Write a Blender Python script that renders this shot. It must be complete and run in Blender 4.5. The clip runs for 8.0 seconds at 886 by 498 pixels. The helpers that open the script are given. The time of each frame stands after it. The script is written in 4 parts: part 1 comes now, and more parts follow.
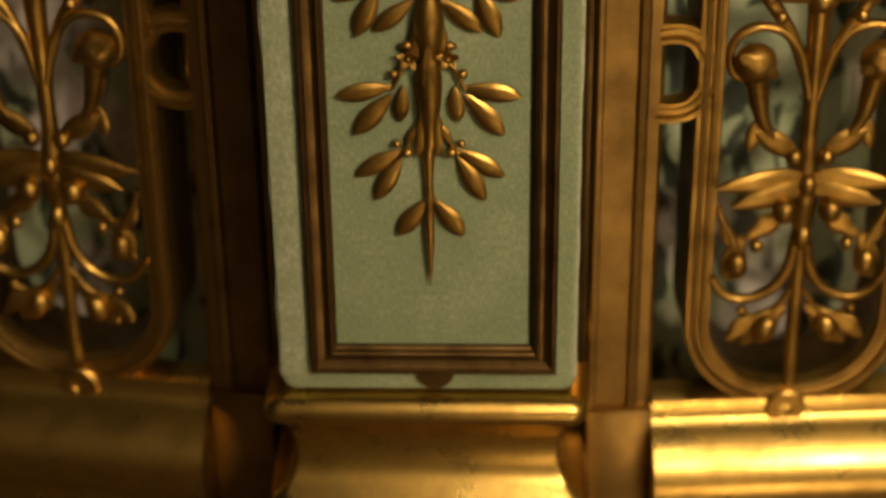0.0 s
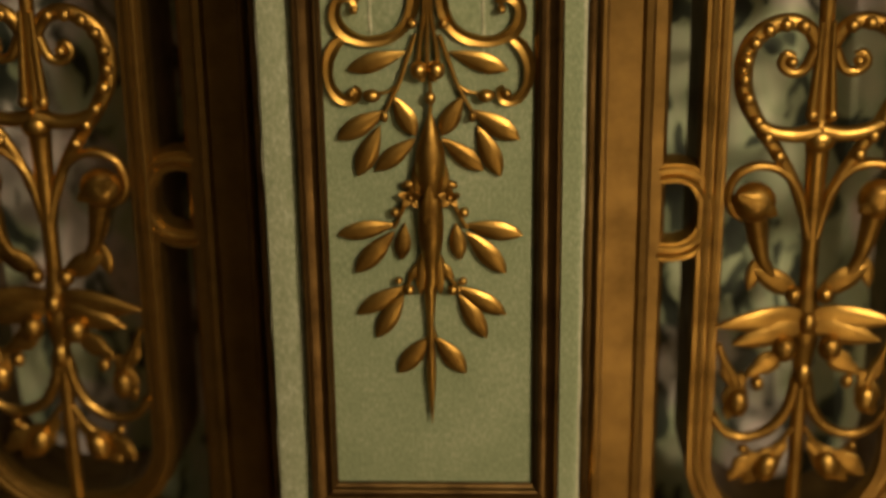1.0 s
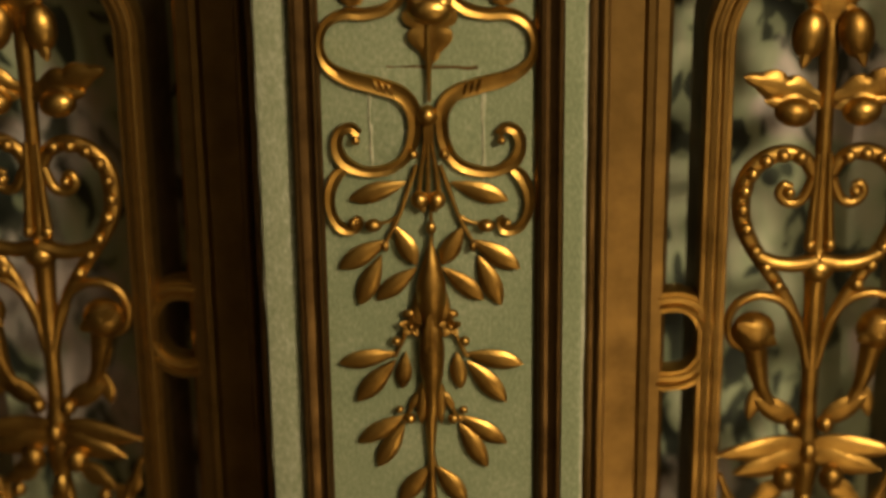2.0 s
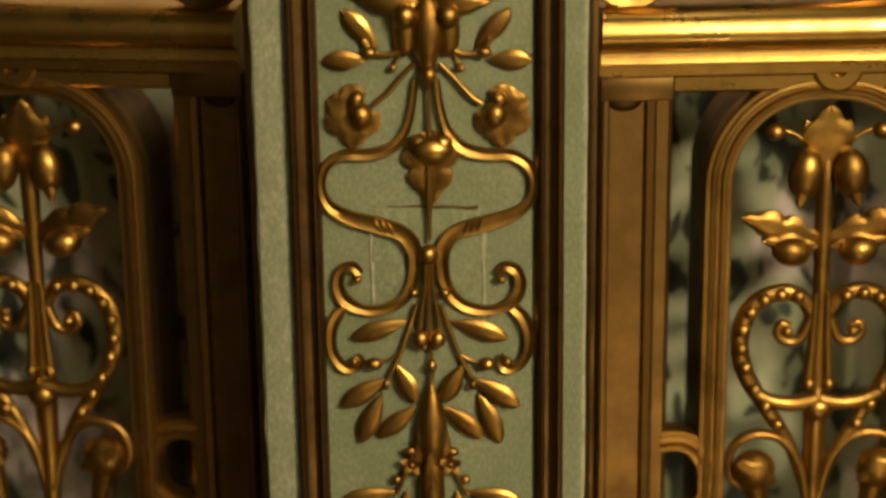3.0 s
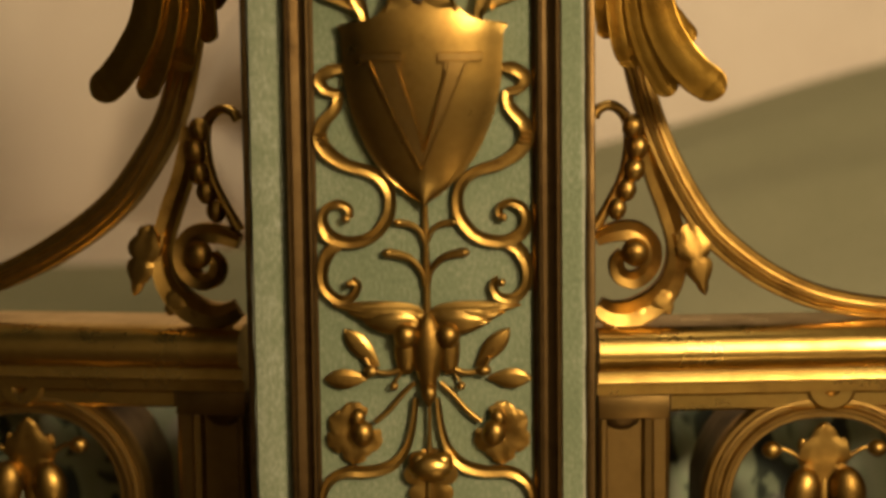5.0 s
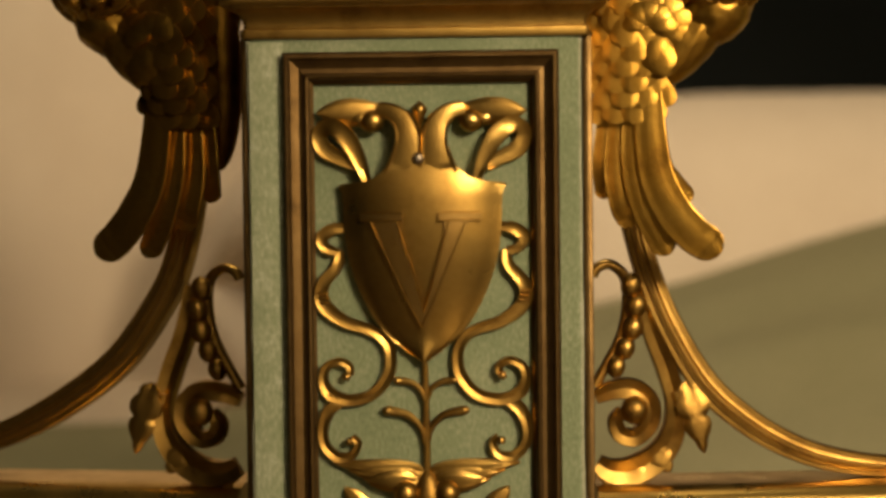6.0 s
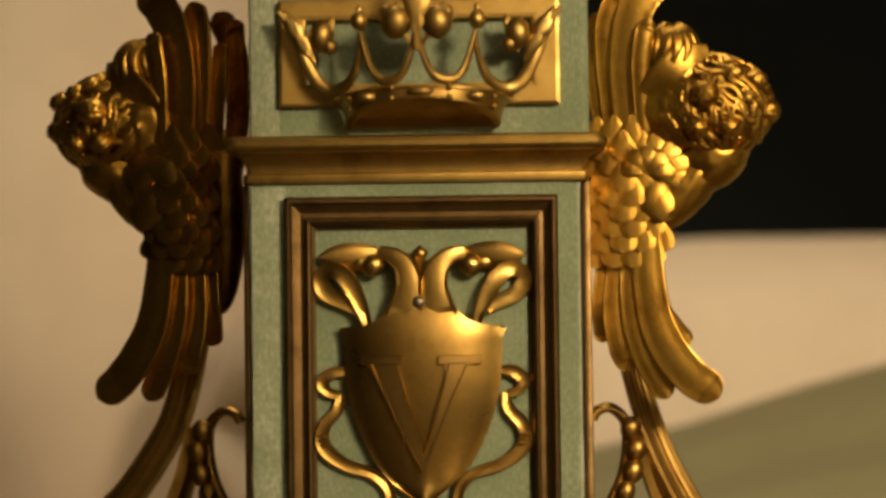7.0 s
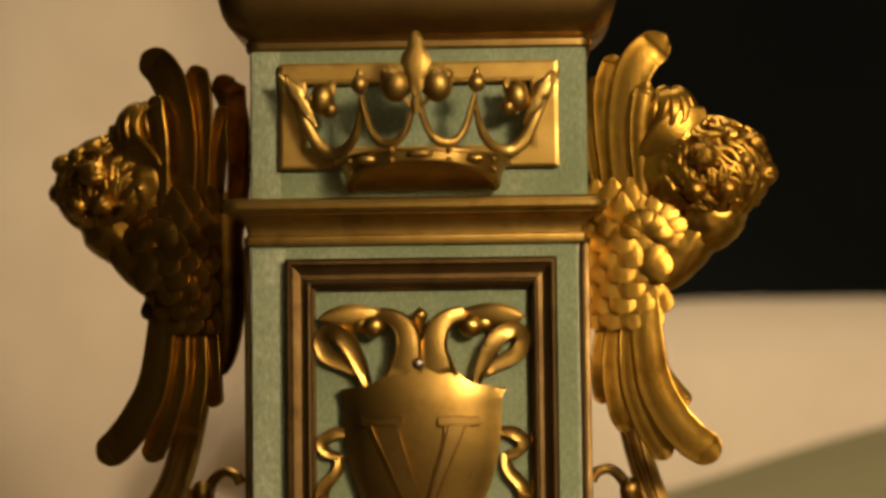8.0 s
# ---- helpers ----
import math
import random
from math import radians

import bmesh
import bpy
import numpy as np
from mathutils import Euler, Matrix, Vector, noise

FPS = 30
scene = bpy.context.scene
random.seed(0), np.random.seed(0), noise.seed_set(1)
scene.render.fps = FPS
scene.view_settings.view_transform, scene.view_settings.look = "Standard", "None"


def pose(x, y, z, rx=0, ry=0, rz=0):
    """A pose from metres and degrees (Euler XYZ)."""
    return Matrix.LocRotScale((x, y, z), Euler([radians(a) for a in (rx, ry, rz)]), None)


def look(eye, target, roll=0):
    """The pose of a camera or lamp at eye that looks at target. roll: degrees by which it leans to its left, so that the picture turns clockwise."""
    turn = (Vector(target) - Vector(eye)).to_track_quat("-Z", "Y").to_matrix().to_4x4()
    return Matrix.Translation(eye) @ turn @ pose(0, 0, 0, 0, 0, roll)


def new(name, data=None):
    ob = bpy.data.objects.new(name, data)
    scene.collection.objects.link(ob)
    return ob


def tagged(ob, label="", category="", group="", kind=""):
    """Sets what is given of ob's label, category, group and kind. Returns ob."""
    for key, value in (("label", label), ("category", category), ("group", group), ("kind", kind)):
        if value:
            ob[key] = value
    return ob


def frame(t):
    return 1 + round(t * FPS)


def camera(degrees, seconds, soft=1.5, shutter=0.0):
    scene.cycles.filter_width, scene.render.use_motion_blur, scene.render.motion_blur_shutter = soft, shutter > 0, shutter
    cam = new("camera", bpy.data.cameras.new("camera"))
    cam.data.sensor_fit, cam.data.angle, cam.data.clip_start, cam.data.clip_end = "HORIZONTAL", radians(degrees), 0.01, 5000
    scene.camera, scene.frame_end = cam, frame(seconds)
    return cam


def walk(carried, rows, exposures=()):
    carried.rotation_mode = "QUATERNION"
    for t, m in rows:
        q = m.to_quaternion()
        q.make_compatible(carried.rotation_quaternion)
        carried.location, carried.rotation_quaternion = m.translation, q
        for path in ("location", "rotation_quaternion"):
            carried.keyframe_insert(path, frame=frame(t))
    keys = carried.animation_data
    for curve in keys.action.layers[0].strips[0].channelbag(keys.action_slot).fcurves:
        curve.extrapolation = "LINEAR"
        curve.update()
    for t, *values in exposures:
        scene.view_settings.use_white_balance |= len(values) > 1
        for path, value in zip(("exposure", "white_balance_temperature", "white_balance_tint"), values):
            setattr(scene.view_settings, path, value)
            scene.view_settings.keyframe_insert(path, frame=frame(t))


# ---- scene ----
# ---- camera: a tilt from the foot of the post up to its crown ----
EYE = 1.25
cam = camera(25.25, 8.0, soft=3.3)
cam.data.dof.use_dof = True
cam.data.dof.focus_distance = 0.905
cam.data.dof.aperture_fstop = 4.5
ROWS = [
    (0.0, 0.0352, -0.8286, -29.185, 2.082, -0.779),
    (0.5, 0.0354, -0.8311, -27.057, 2.083, -0.772),
    (1.0, 0.0355, -0.8341, -25.053, 2.078, -0.765),
    (2.5, 0.0359, -0.8448, -19.098, 2.033, -0.743),
    (3.0, 0.0360, -0.8487, -16.976, 2.011, -0.735),
    (3.5, 0.0362, -0.8528, -14.948, 1.987, -0.728),
    (4.0, 0.0363, -0.8569, -12.681, 1.961, -0.721),
    (4.5, 0.0364, -0.8610, -10.388, 1.934, -0.714),
    (5.0, 0.0366, -0.8649, -7.565, 1.907, -0.706),
    (6.5, 0.0370, -0.8757, -0.823, 1.835, -0.685),
    (7.0, 0.0371, -0.8787, 1.219, 1.817, -0.677),
    (7.5, 0.0372, -0.8813, 2.219, 1.802, -0.670),
    (8.0, 0.0373, -0.8835, 2.995, 1.792, -0.663),
]
walk(cam, [(t, pose(x, y, EYE, 90 + pitch, 0, yaw) @ pose(0, 0, 0, 0, 0, roll)) for t, x, y, pitch, yaw, roll in ROWS])
scene.view_settings.exposure = 0.0

# ---- light: a dim gallery with warm spots and added fill lamps ----
world = bpy.data.worlds.new("gallery")
scene.world = world
world.use_nodes = True
world.node_tree.nodes["Background"].inputs[0].default_value = (1.0, 0.78, 0.5, 1)
world.node_tree.nodes["Background"].inputs[1].default_value = 0.022


def spot_panel(name, eye, target, size_x, size_y, power, colour, spread=180):
    data = bpy.data.lights.new(name, "AREA")
    data.shape, data.size, data.size_y, data.energy, data.color = "RECTANGLE", size_x, size_y, power, colour
    data.spread = radians(spread)
    ob = new(name, data)
    ob.matrix_world = look(eye, target)
    return ob


WARM = (1.0, 0.765, 0.515)
key = bpy.data.lights.new("gallery_spot", "SPOT")
key.energy, key.color, key.spot_size, key.spot_blend, key.shadow_soft_size = 138.0, WARM, radians(56), 0.6, 0.14
new("gallery_spot", key).matrix_world = look((0.96, -1.62, EYE + 0.62), (0.46, 0.0, EYE - 0.20))
# Weak raking fill from the side, added; no such lamp is known.
spot_panel("side_fill", (1.45, -0.85, EYE + 0.42), (0.0, 0.0, EYE - 0.30), 0.35, 0.3, 1.2, WARM)
spot_panel("floor_uplight", (0.45, -1.05, 0.30), (0.08, 0.0, EYE - 0.62), 0.3, 0.2, 0.22, (1.0, 0.68, 0.36), 60)
spot_panel("gallery_spot_front", (0.74, -1.90, EYE + 0.60), (0.20, 0.0, EYE - 0.30), 0.26, 0.22, 1.6, WARM, 90)
# Added fill for the curtain and bedding; no lamp is known there.
spot_panel("bedding_fill", (0.0, 0.2, EYE + 0.95), (-0.28, 1.15, EYE - 0.05), 0.4, 0.3, 6.8, (1.0, 0.80, 0.55))
# Added, unseen fill that lights the pale wall for the gilt to reflect.
spot_panel("wall_bounce_fill", (0.8, -2.0, 3.3), (0.8, -3.2, 1.5), 1.2, 0.4, 37.0, WARM)


# ---- materials ----
def shader(name):
    m = bpy.data.materials.new(name)
    m.use_nodes = True
    return m, m.node_tree.nodes, m.node_tree.links, m.node_tree.nodes["Principled BSDF"]


def noise_node(nodes, links, scale, detail=4, rough=0.55, stretch=None):
    co = nodes.new("ShaderNodeTexCoord")
    tex = nodes.new("ShaderNodeTexNoise")
    tex.inputs["Scale"].default_value, tex.inputs["Detail"].default_value, tex.inputs["Roughness"].default_value = scale, detail, rough
    if stretch:
        mp = nodes.new("ShaderNodeMapping")
        mp.inputs["Scale"].default_value = stretch
        links.new(co.outputs["Object"], mp.inputs["Vector"])
        links.new(mp.outputs["Vector"], tex.inputs["Vector"])
    else:
        links.new(co.outputs["Object"], tex.inputs["Vector"])
    return tex


def ramp_node(nodes, links, source, stops):
    r = nodes.new("ShaderNodeValToRGB")
    els = r.color_ramp.elements
    els[0].position, els[0].color = stops[0][0], (*stops[0][1], 1)
    els[1].position, els[1].color = stops[-1][0], (*stops[-1][1], 1)
    for p, c in stops[1:-1]:
        e = els.new(p)
        e.color = (*c, 1)
    links.new(source, r.inputs["Fac"])
    return r


def bump_node(nodes, links, source, strength, distance, under=None):
    b = nodes.new("ShaderNodeBump")
    b.inputs["Strength"].default_value, b.inputs["Distance"].default_value = strength, distance
    links.new(source, b.inputs["Height"])
    if under:
        links.new(under.outputs["Normal"], b.inputs["Normal"])
    return b


def gilt(name, dark, mid, light, rough, brushed=None, chased=0.12):
    """Fire-gilt bronze: patches of thin gilding over brown bronze, fine chasing marks."""
    m, nodes, links, bsdf = shader(name)
    big = noise_node(nodes, links, 38, 6, 0.62)
    fine = noise_node(nodes, links, 900, 3, 0.6, brushed)
    col = ramp_node(nodes, links, big.outputs["Fac"], [(0.28, dark), (0.46, mid), (0.72, light)])
    links.new(col.outputs["Color"], bsdf.inputs["Base Color"])
    bsdf.inputs["Metallic"].default_value = 1.0
    ro = nodes.new("ShaderNodeMapRange")
    ro.inputs["From Min"].default_value, ro.inputs["From Max"].default_value = 0.3, 0.7
    ro.inputs["To Min"].default_value, ro.inputs["To Max"].default_value = rough + 0.10, rough - 0.05
    links.new(big.outputs["Fac"], ro.inputs["Value"])
    links.new(ro.outputs["Result"], bsdf.inputs["Roughness"])
    wave = noise_node(nodes, links, 140, 3, 0.5)
    b1 = bump_node(nodes, links, wave.outputs["Fac"], chased, 0.0010)
    b2 = bump_node(nodes, links, fine.outputs["Fac"], 0.12, 0.0004, b1)
    links.new(b2.outputs["Normal"], bsdf.inputs["Normal"])
    return m


def velvet(name, base, worn, nap, scale=1.0):
    """Cut-pile cloth: soft sheen, rubbed patches, fine thread relief."""
    m, nodes, links, bsdf = shader(name)
    big = noise_node(nodes, links, 22 * scale, 6, 0.65)
    streak = noise_node(nodes, links, 800, 3, 0.6, (1, 1, 0.45))
    fine = noise_node(nodes, links, 2600, 2, 0.6)
    mix = nodes.new("ShaderNodeMath")
    mix.operation = "MULTIPLY_ADD"
    mix.inputs[1].default_value = 0.6
    links.new(streak.outputs["Fac"], mix.inputs[0])
    sc = nodes.new("ShaderNodeMath")
    sc.operation = "MULTIPLY"
    sc.inputs[1].default_value = 0.4
    links.new(big.outputs["Fac"], sc.inputs[0])
    links.new(sc.outputs[0], mix.inputs[2])
    col = ramp_node(nodes, links, mix.outputs[0], [(0.30, nap), (0.5, base), (0.71, worn)])
    links.new(col.outputs["Color"], bsdf.inputs["Base Color"])
    bsdf.inputs["Roughness"].default_value = 0.95
    bsdf.inputs["Specular IOR Level"].default_value = 0.15
    bsdf.inputs["Sheen Weight"].default_value = 0.25
    bsdf.inputs["Sheen Tint"].default_value = (*worn, 1)
    b1 = bump_node(nodes, links, fine.outputs["Fac"], 0.5, 0.0006)
    b2 = bump_node(nodes, links, big.outputs["Fac"], 0.2, 0.002, b1)
    links.new(b2.outputs["Normal"], bsdf.inputs["Normal"])
    return m


GOLD = gilt("gilt_bronze", (0.13, 0.069, 0.014), (0.34, 0.200, 0.043), (0.56, 0.355, 0.085), 0.37, None, 0.24)
GOLD_BRIGHT = gilt("burnished_gilt_bronze", (0.24, 0.135, 0.027), (0.42, 0.255, 0.056), (0.60, 0.39, 0.098), 0.31)
# On the strips behind the hoops this dark tone stands in for shade.
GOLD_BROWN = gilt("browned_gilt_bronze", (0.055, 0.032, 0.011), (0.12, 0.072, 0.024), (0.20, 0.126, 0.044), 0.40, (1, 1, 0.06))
GOLD_RAIL = gilt("polished_gilt_rail", (0.34, 0.205, 0.046), (0.52, 0.335, 0.080), (0.68, 0.46, 0.12), 0.29, (0.3, 0.3, 0.3), 0.02)
GOLD_STILE = gilt("smooth_browned_stile", (0.17, 0.103, 0.028), (0.23, 0.142, 0.040), (0.31, 0.195, 0.058), 0.40, (1, 1, 0.06), 0.06)
GOLD_SATIN = gilt("satin_gilt_bronze", (0.14, 0.080, 0.018), (0.27, 0.162, 0.040), (0.40, 0.25, 0.067), 0.40, (1, 1, 0.06))
GOLD_OLD = gilt("old_gilt_bronze", (0.14, 0.066, 0.008), (0.36, 0.196, 0.027), (0.56, 0.335, 0.056), 0.37, None, 0.3)
GOLD_MATTE = gilt("matte_gilt_bronze", (0.20, 0.116, 0.025), (0.36, 0.225, 0.052), (0.52, 0.345, 0.088), 0.42)
STEEL = gilt("dull_steel_screw", (0.20, 0.16, 0.11), (0.30, 0.25, 0.18), (0.4, 0.34, 0.25), 0.4)
VELVET = velvet("sage_green_velvet", (0.20, 0.24, 0.132), (0.35, 0.37, 0.24), (0.135, 0.17, 0.088))
VELVET_EDGE = velvet("rubbed_sage_velvet", (0.25, 0.28, 0.165), (0.42, 0.43, 0.31), (0.165, 0.20, 0.105), 2.0)
VELVET_WORN = velvet("rubbed_velvet_pile", (0.36, 0.37, 0.24), (0.52, 0.51, 0.38), (0.22, 0.25, 0.13), 3.0)
SPREAD = velvet("olive_green_satin", (0.23, 0.215, 0.115), (0.28, 0.26, 0.145), (0.17, 0.165, 0.08), 0.3)
LINEN = velvet("cream_linen", (0.62, 0.52, 0.38), (0.72, 0.62, 0.47), (0.50, 0.40, 0.29), 0.25)
WALL = velvet("dark_gallery_wall", (0.062, 0.072, 0.066), (0.075, 0.086, 0.078), (0.050, 0.058, 0.053), 0.1)
# Pale colour for unseen walls that act as reflectors.
BOUNCE_PALE = velvet("pale_bounce_wall", (0.50, 0.47, 0.42), (0.55, 0.52, 0.46), (0.45, 0.42, 0.37), 0.1)
FLOOR = gilt("dark_oak_floor", (0.10, 0.068, 0.042), (0.14, 0.098, 0.060), (0.18, 0.128, 0.080), 0.5)
FLOOR.node_tree.nodes["Principled BSDF"].inputs["Metallic"].default_value = 0.0


def brocade(name):
    """Green silk with large pale flowers; its dark leaf pattern also holds painted shadows of the openwork."""
    m, nodes, links, bsdf = shader(name)
    leaf_shadow = noise_node(nodes, links, 46, 2, 0.45, (1.0, 1.0, 0.62))
    leaf_shadow.inputs["Distortion"].default_value = 0.9
    flowers = noise_node(nodes, links, 15, 2, 0.4)
    fine = noise_node(nodes, links, 900, 2, 0.6)
    # The dark low end also stands in for shadows cast by the openwork.
    green = ramp_node(nodes, links, leaf_shadow.outputs["Fac"], [(0.36, (0.022, 0.030, 0.018)), (0.43, (0.05, 0.066, 0.036)), (0.46, (0.30, 0.36, 0.21)), (0.60, (0.38, 0.42, 0.26)), (0.72, (0.43, 0.45, 0.29))])
    pale = ramp_node(nodes, links, leaf_shadow.outputs["Fac"], [(0.36, (0.05, 0.055, 0.035)), (0.45, (0.40, 0.38, 0.31)), (0.62, (0.60, 0.54, 0.47)), (0.75, (0.50, 0.38, 0.30))])
    where = ramp_node(nodes, links, flowers.outputs["Fac"], [(0.52, (0, 0, 0)), (0.58, (1, 1, 1))])
    mix = nodes.new("ShaderNodeMix")
    mix.data_type = "RGBA"
    links.new(where.outputs["Color"], mix.inputs["Factor"])
    links.new(green.outputs["Color"], mix.inputs["A"])
    links.new(pale.outputs["Color"], mix.inputs["B"])
    links.new(mix.outputs["Result"], bsdf.inputs["Base Color"])
    bsdf.inputs["Roughness"].default_value = 0.7
    b = bump_node(nodes, links, fine.outputs["Fac"], 0.4, 0.0005)
    links.new(b.outputs["Normal"], bsdf.inputs["Normal"])
    return m


BROCADE = brocade("flowered_green_brocade")


# ---- modelling tools; plans in millimetres: x, z from the eye's height, d proud of the velvet ----
def V(x, z, d=0.0):
    return Vector((x / 1000, -d / 1000, EYE + z / 1000))


def part(name, bm, material, parent=None, label="", smooth=35):
    bmesh.ops.recalc_face_normals(bm, faces=bm.faces)
    me = bpy.data.meshes.new(name)
    bm.to_mesh(me)
    bm.free()
    me.materials.append(material)
    me.polygons.foreach_set("use_smooth", [True] * len(me.polygons))
    me.set_sharp_from_angle(angle=radians(smooth))
    ob = new(name, me)
    ob.parent = parent
    if label:
        ob["label"] = label
    return ob


def thing(name, label, category, group="", kind=""):
    return tagged(new(name), label, category, group, kind)


def spline(pts, n=8):
    """Points along a Catmull-Rom curve through pts (tuples of any length)."""
    out = []
    p = [np.array(q, float) for q in pts]
    p = [2 * p[0] - p[1]] + p + [2 * p[-1] - p[-2]]
    for i in range(1, len(p) - 2):
        a, b, c, d = p[i - 1:i + 3]
        for k in range(n):
            t = k / n
            out.append(0.5 * (2 * b + (c - a) * t + (2 * a - 5 * b + 4 * c - d) * t * t + (3 * b - a - 3 * c + d) * t ** 3))
    out.append(p[-2])
    return out


ROUND = [(math.cos(2 * math.pi * i / 10), math.sin(2 * math.pi * i / 10)) for i in range(10)]
RIBBON = [(-1.25, -0.8), (-1.25, 0.35), (-1.1, 0.75), (-0.85, 0.62), (0, 0.22), (0.85, 0.62), (1.1, 0.75), (1.25, 0.35), (1.25, -0.8)]
BAR = [(-1, -1), (-1, 0.55), (-0.9, 0.75), (-0.6, 0.75), (-0.5, 0.95), (-0.25, 1.0), (-0.1, 0.7), (0.1, 0.7), (0.25, 1.0), (0.5, 0.95), (0.6, 0.75), (0.9, 0.75), (1, 0.55), (1, -1)]


def sweep(bm, pts, profile=ROUND, n=8, mirror=0.0, side=1):
    """Sweep a profile along points (x, z, d, half width, half thickness). side -1 mirrors at x = mirror."""
    path = spline(pts, n)
    if side < 0:
        path = [np.array([2 * mirror - q[0], *q[1:]]) for q in path]
    rings = []
    for i, q in enumerate(path):
        a, b = path[max(i - 1, 0)], path[min(i + 1, len(path) - 1)]
        tx, tz = b[0] - a[0], b[1] - a[1]
        l = math.hypot(tx, tz) or 1
        nx, nz = -tz / l, tx / l
        rings.append([bm.verts.new(V(q[0] + nx * u * q[3], q[1] + nz * u * q[3], q[2] + h * q[4])) for u, h in profile])
    k = len(profile)
    for a, b in zip(rings, rings[1:]):
        for i in range(k):
            bm.faces.new((a[i], a[(i + 1) % k], b[(i + 1) % k], b[i]))
    bm.faces.new(rings[0][::-1])
    bm.faces.new(rings[-1])


def tube(bm, pts, d, r0, r1, n=6, flat=1.0, profile=ROUND, mirror=0.0, side=1, swell=0.0):
    """A stem through (x, z) points, its half width going from r0 to r1."""
    k = max(len(pts) - 1, 1)
    rows = []
    for i, q in enumerate(pts):
        w = r0 + (r1 - r0) * i / k + swell * math.sin(math.pi * i / k)
        rows.append((q[0], q[1], d if len(q) < 3 else q[2], w, w * flat))
    sweep(bm, rows, profile, n, mirror, side)


def blob(bm, x, z, d, rx, rz=None, rd=None, seg=14, turn=0.0, mirror=0.0, side=1):
    rz, rd = rz or rx, rd or rx
    if side < 0:
        x, turn = 2 * mirror - x, -turn
    m = Matrix.Translation(V(x, z, d)) @ Matrix.Rotation(radians(turn), 4, "Y") @ Matrix.Diagonal((rx / 1000, rd / 1000, rz / 1000, 1))
    bmesh.ops.create_uvsphere(bm, u_segments=seg, v_segments=max(seg * 2 // 3, 6), radius=1, matrix=m)


def leaf(bm, base, tip, width, d=2.0, rise=3.0, curl=0.0, lobes=0, side=1, mirror=0.0, fold=0.2, thick=1.2, blunt=1.25, taper=0.75):
    """A domed leaf from base to tip with a creased midrib and real thickness; lobes cut its edge."""
    bx, bz = base
    tx, tz = tip
    if side < 0:
        bx, tx = 2 * mirror - bx, 2 * mirror - tx
    ax, az = tx - bx, tz - bz
    l = math.hypot(ax, az)
    ux, uz = ax / l, az / l
    nx, nz = -uz, ux
    nu, nv = (26 if lobes else 14), 6
    top, low = [], []
    for i in range(nu + 1):
        t = i / nu
        w = width / 2 * (math.sin(math.pi * min(t, 0.999) ** blunt) ** taper if t > 0 else 0) + 0.15
        if lobes:
            w *= 0.66 + 0.34 * abs(math.cos(math.pi * lobes * t)) ** 0.6
        ra, rb = [], []
        for j in range(nv + 1):
            s = 2 * j / nv - 1
            px, pz = bx + ux * l * t + nx * w * s, bz + uz * l * t + nz * w * s
            h = d + 0.72 * rise * math.sin(math.pi * t * 0.9) * (1 - s * s) + fold * w * abs(s) * 0.4 - (0.3 if j == nv // 2 else 0) + curl * t * t
            ra.append(bm.verts.new(V(px, pz, h)))
            rb.append(bm.verts.new(V(px, pz, h - thick)))
        top.append(ra)
        low.append(rb)
    for i in range(nu):
        for j in range(nv):
            bm.faces.new((top[i][j], top[i][j + 1], top[i + 1][j + 1], top[i + 1][j]))
            bm.faces.new((low[i][j], low[i + 1][j], low[i + 1][j + 1], low[i][j + 1]))
    rim = [(i, 0) for i in range(nu + 1)] + [(nu, j) for j in range(1, nv + 1)] + [(i, nv) for i in range(nu - 1, -1, -1)] + [(0, j) for j in range(nv - 1, 0, -1)]
    for (a, b), (c, e) in zip(rim, rim[1:] + rim[:1]):
        bm.faces.new((top[a][b], top[c][e], low[c][e], low[a][b]))


def turned(bm, x, d, rows, seg=16, squash=1.0):
    """A turned upright body: rows of (z, radius)."""
    rings = [[bm.verts.new(V(x + r * math.cos(2 * math.pi * i / seg), z, d + squash * r * math.sin(2 * math.pi * i / seg))) for i in range(seg)] for z, r in spline(rows, 4)]
    for a, b in zip(rings, rings[1:]):
        for i in range(seg):
            bm.faces.new((a[i], a[(i + 1) % seg], b[(i + 1) % seg], b[i]))
    bm.faces.new(rings[0])
    bm.faces.new(rings[-1][::-1])


def box(bm, x0, x1, z0, z1, d0, d1, bevel=0.0, segments=2):
    r = bmesh.ops.create_cube(bm, size=1)
    for v in r["verts"]:
        v.co = V(x1 if v.co.x > 0 else x0, z1 if v.co.z > 0 else z0, d1 if v.co.y < 0 else d0)
    if bevel:
        edges = {e for v in r["verts"] for e in v.link_edges}
        bmesh.ops.bevel(bm, geom=list(edges), offset=bevel / 1000, segments=segments, affect="EDGES", profile=0.5)


def wrapped(bm, profile, x0, x1, depth, round_corner=0.0):
    """A moulding of (out, z) rows round three sides of a post, mitred or rounded at its corners."""
    rings = []
    steps = 5 if round_corner else 1
    for out, z in profile:
        ring = [V(x0 - out, z, -depth)]
        for cx, sx, a0 in ((x0, -1, 180), (x1, 1, 90)):
            for k in range(steps):
                if steps == 1:
                    ring.append(V(cx + sx * out, z, out))
                else:
                    r = round_corner + max(out, 0) * 0.6
                    a = radians(a0 - 90 * k / (steps - 1))
                    ring.append(V(cx + sx * (out - r) + r * math.cos(a), z, out - r + r * math.sin(a)))
        ring.append(V(x1 + out, z, -depth))
        rings.append([bm.verts.new(c) for c in ring])
    for a, b in zip(rings, rings[1:]):
        for i in range(len(a) - 1):
            bm.faces.new((a[i], a[i + 1], b[i + 1], b[i]))
    for r in (rings[0], rings[-1]):
        bm.faces.new(r)
    bm.faces.new([r[0] for r in rings])
    bm.faces.new([r[-1] for r in rings])


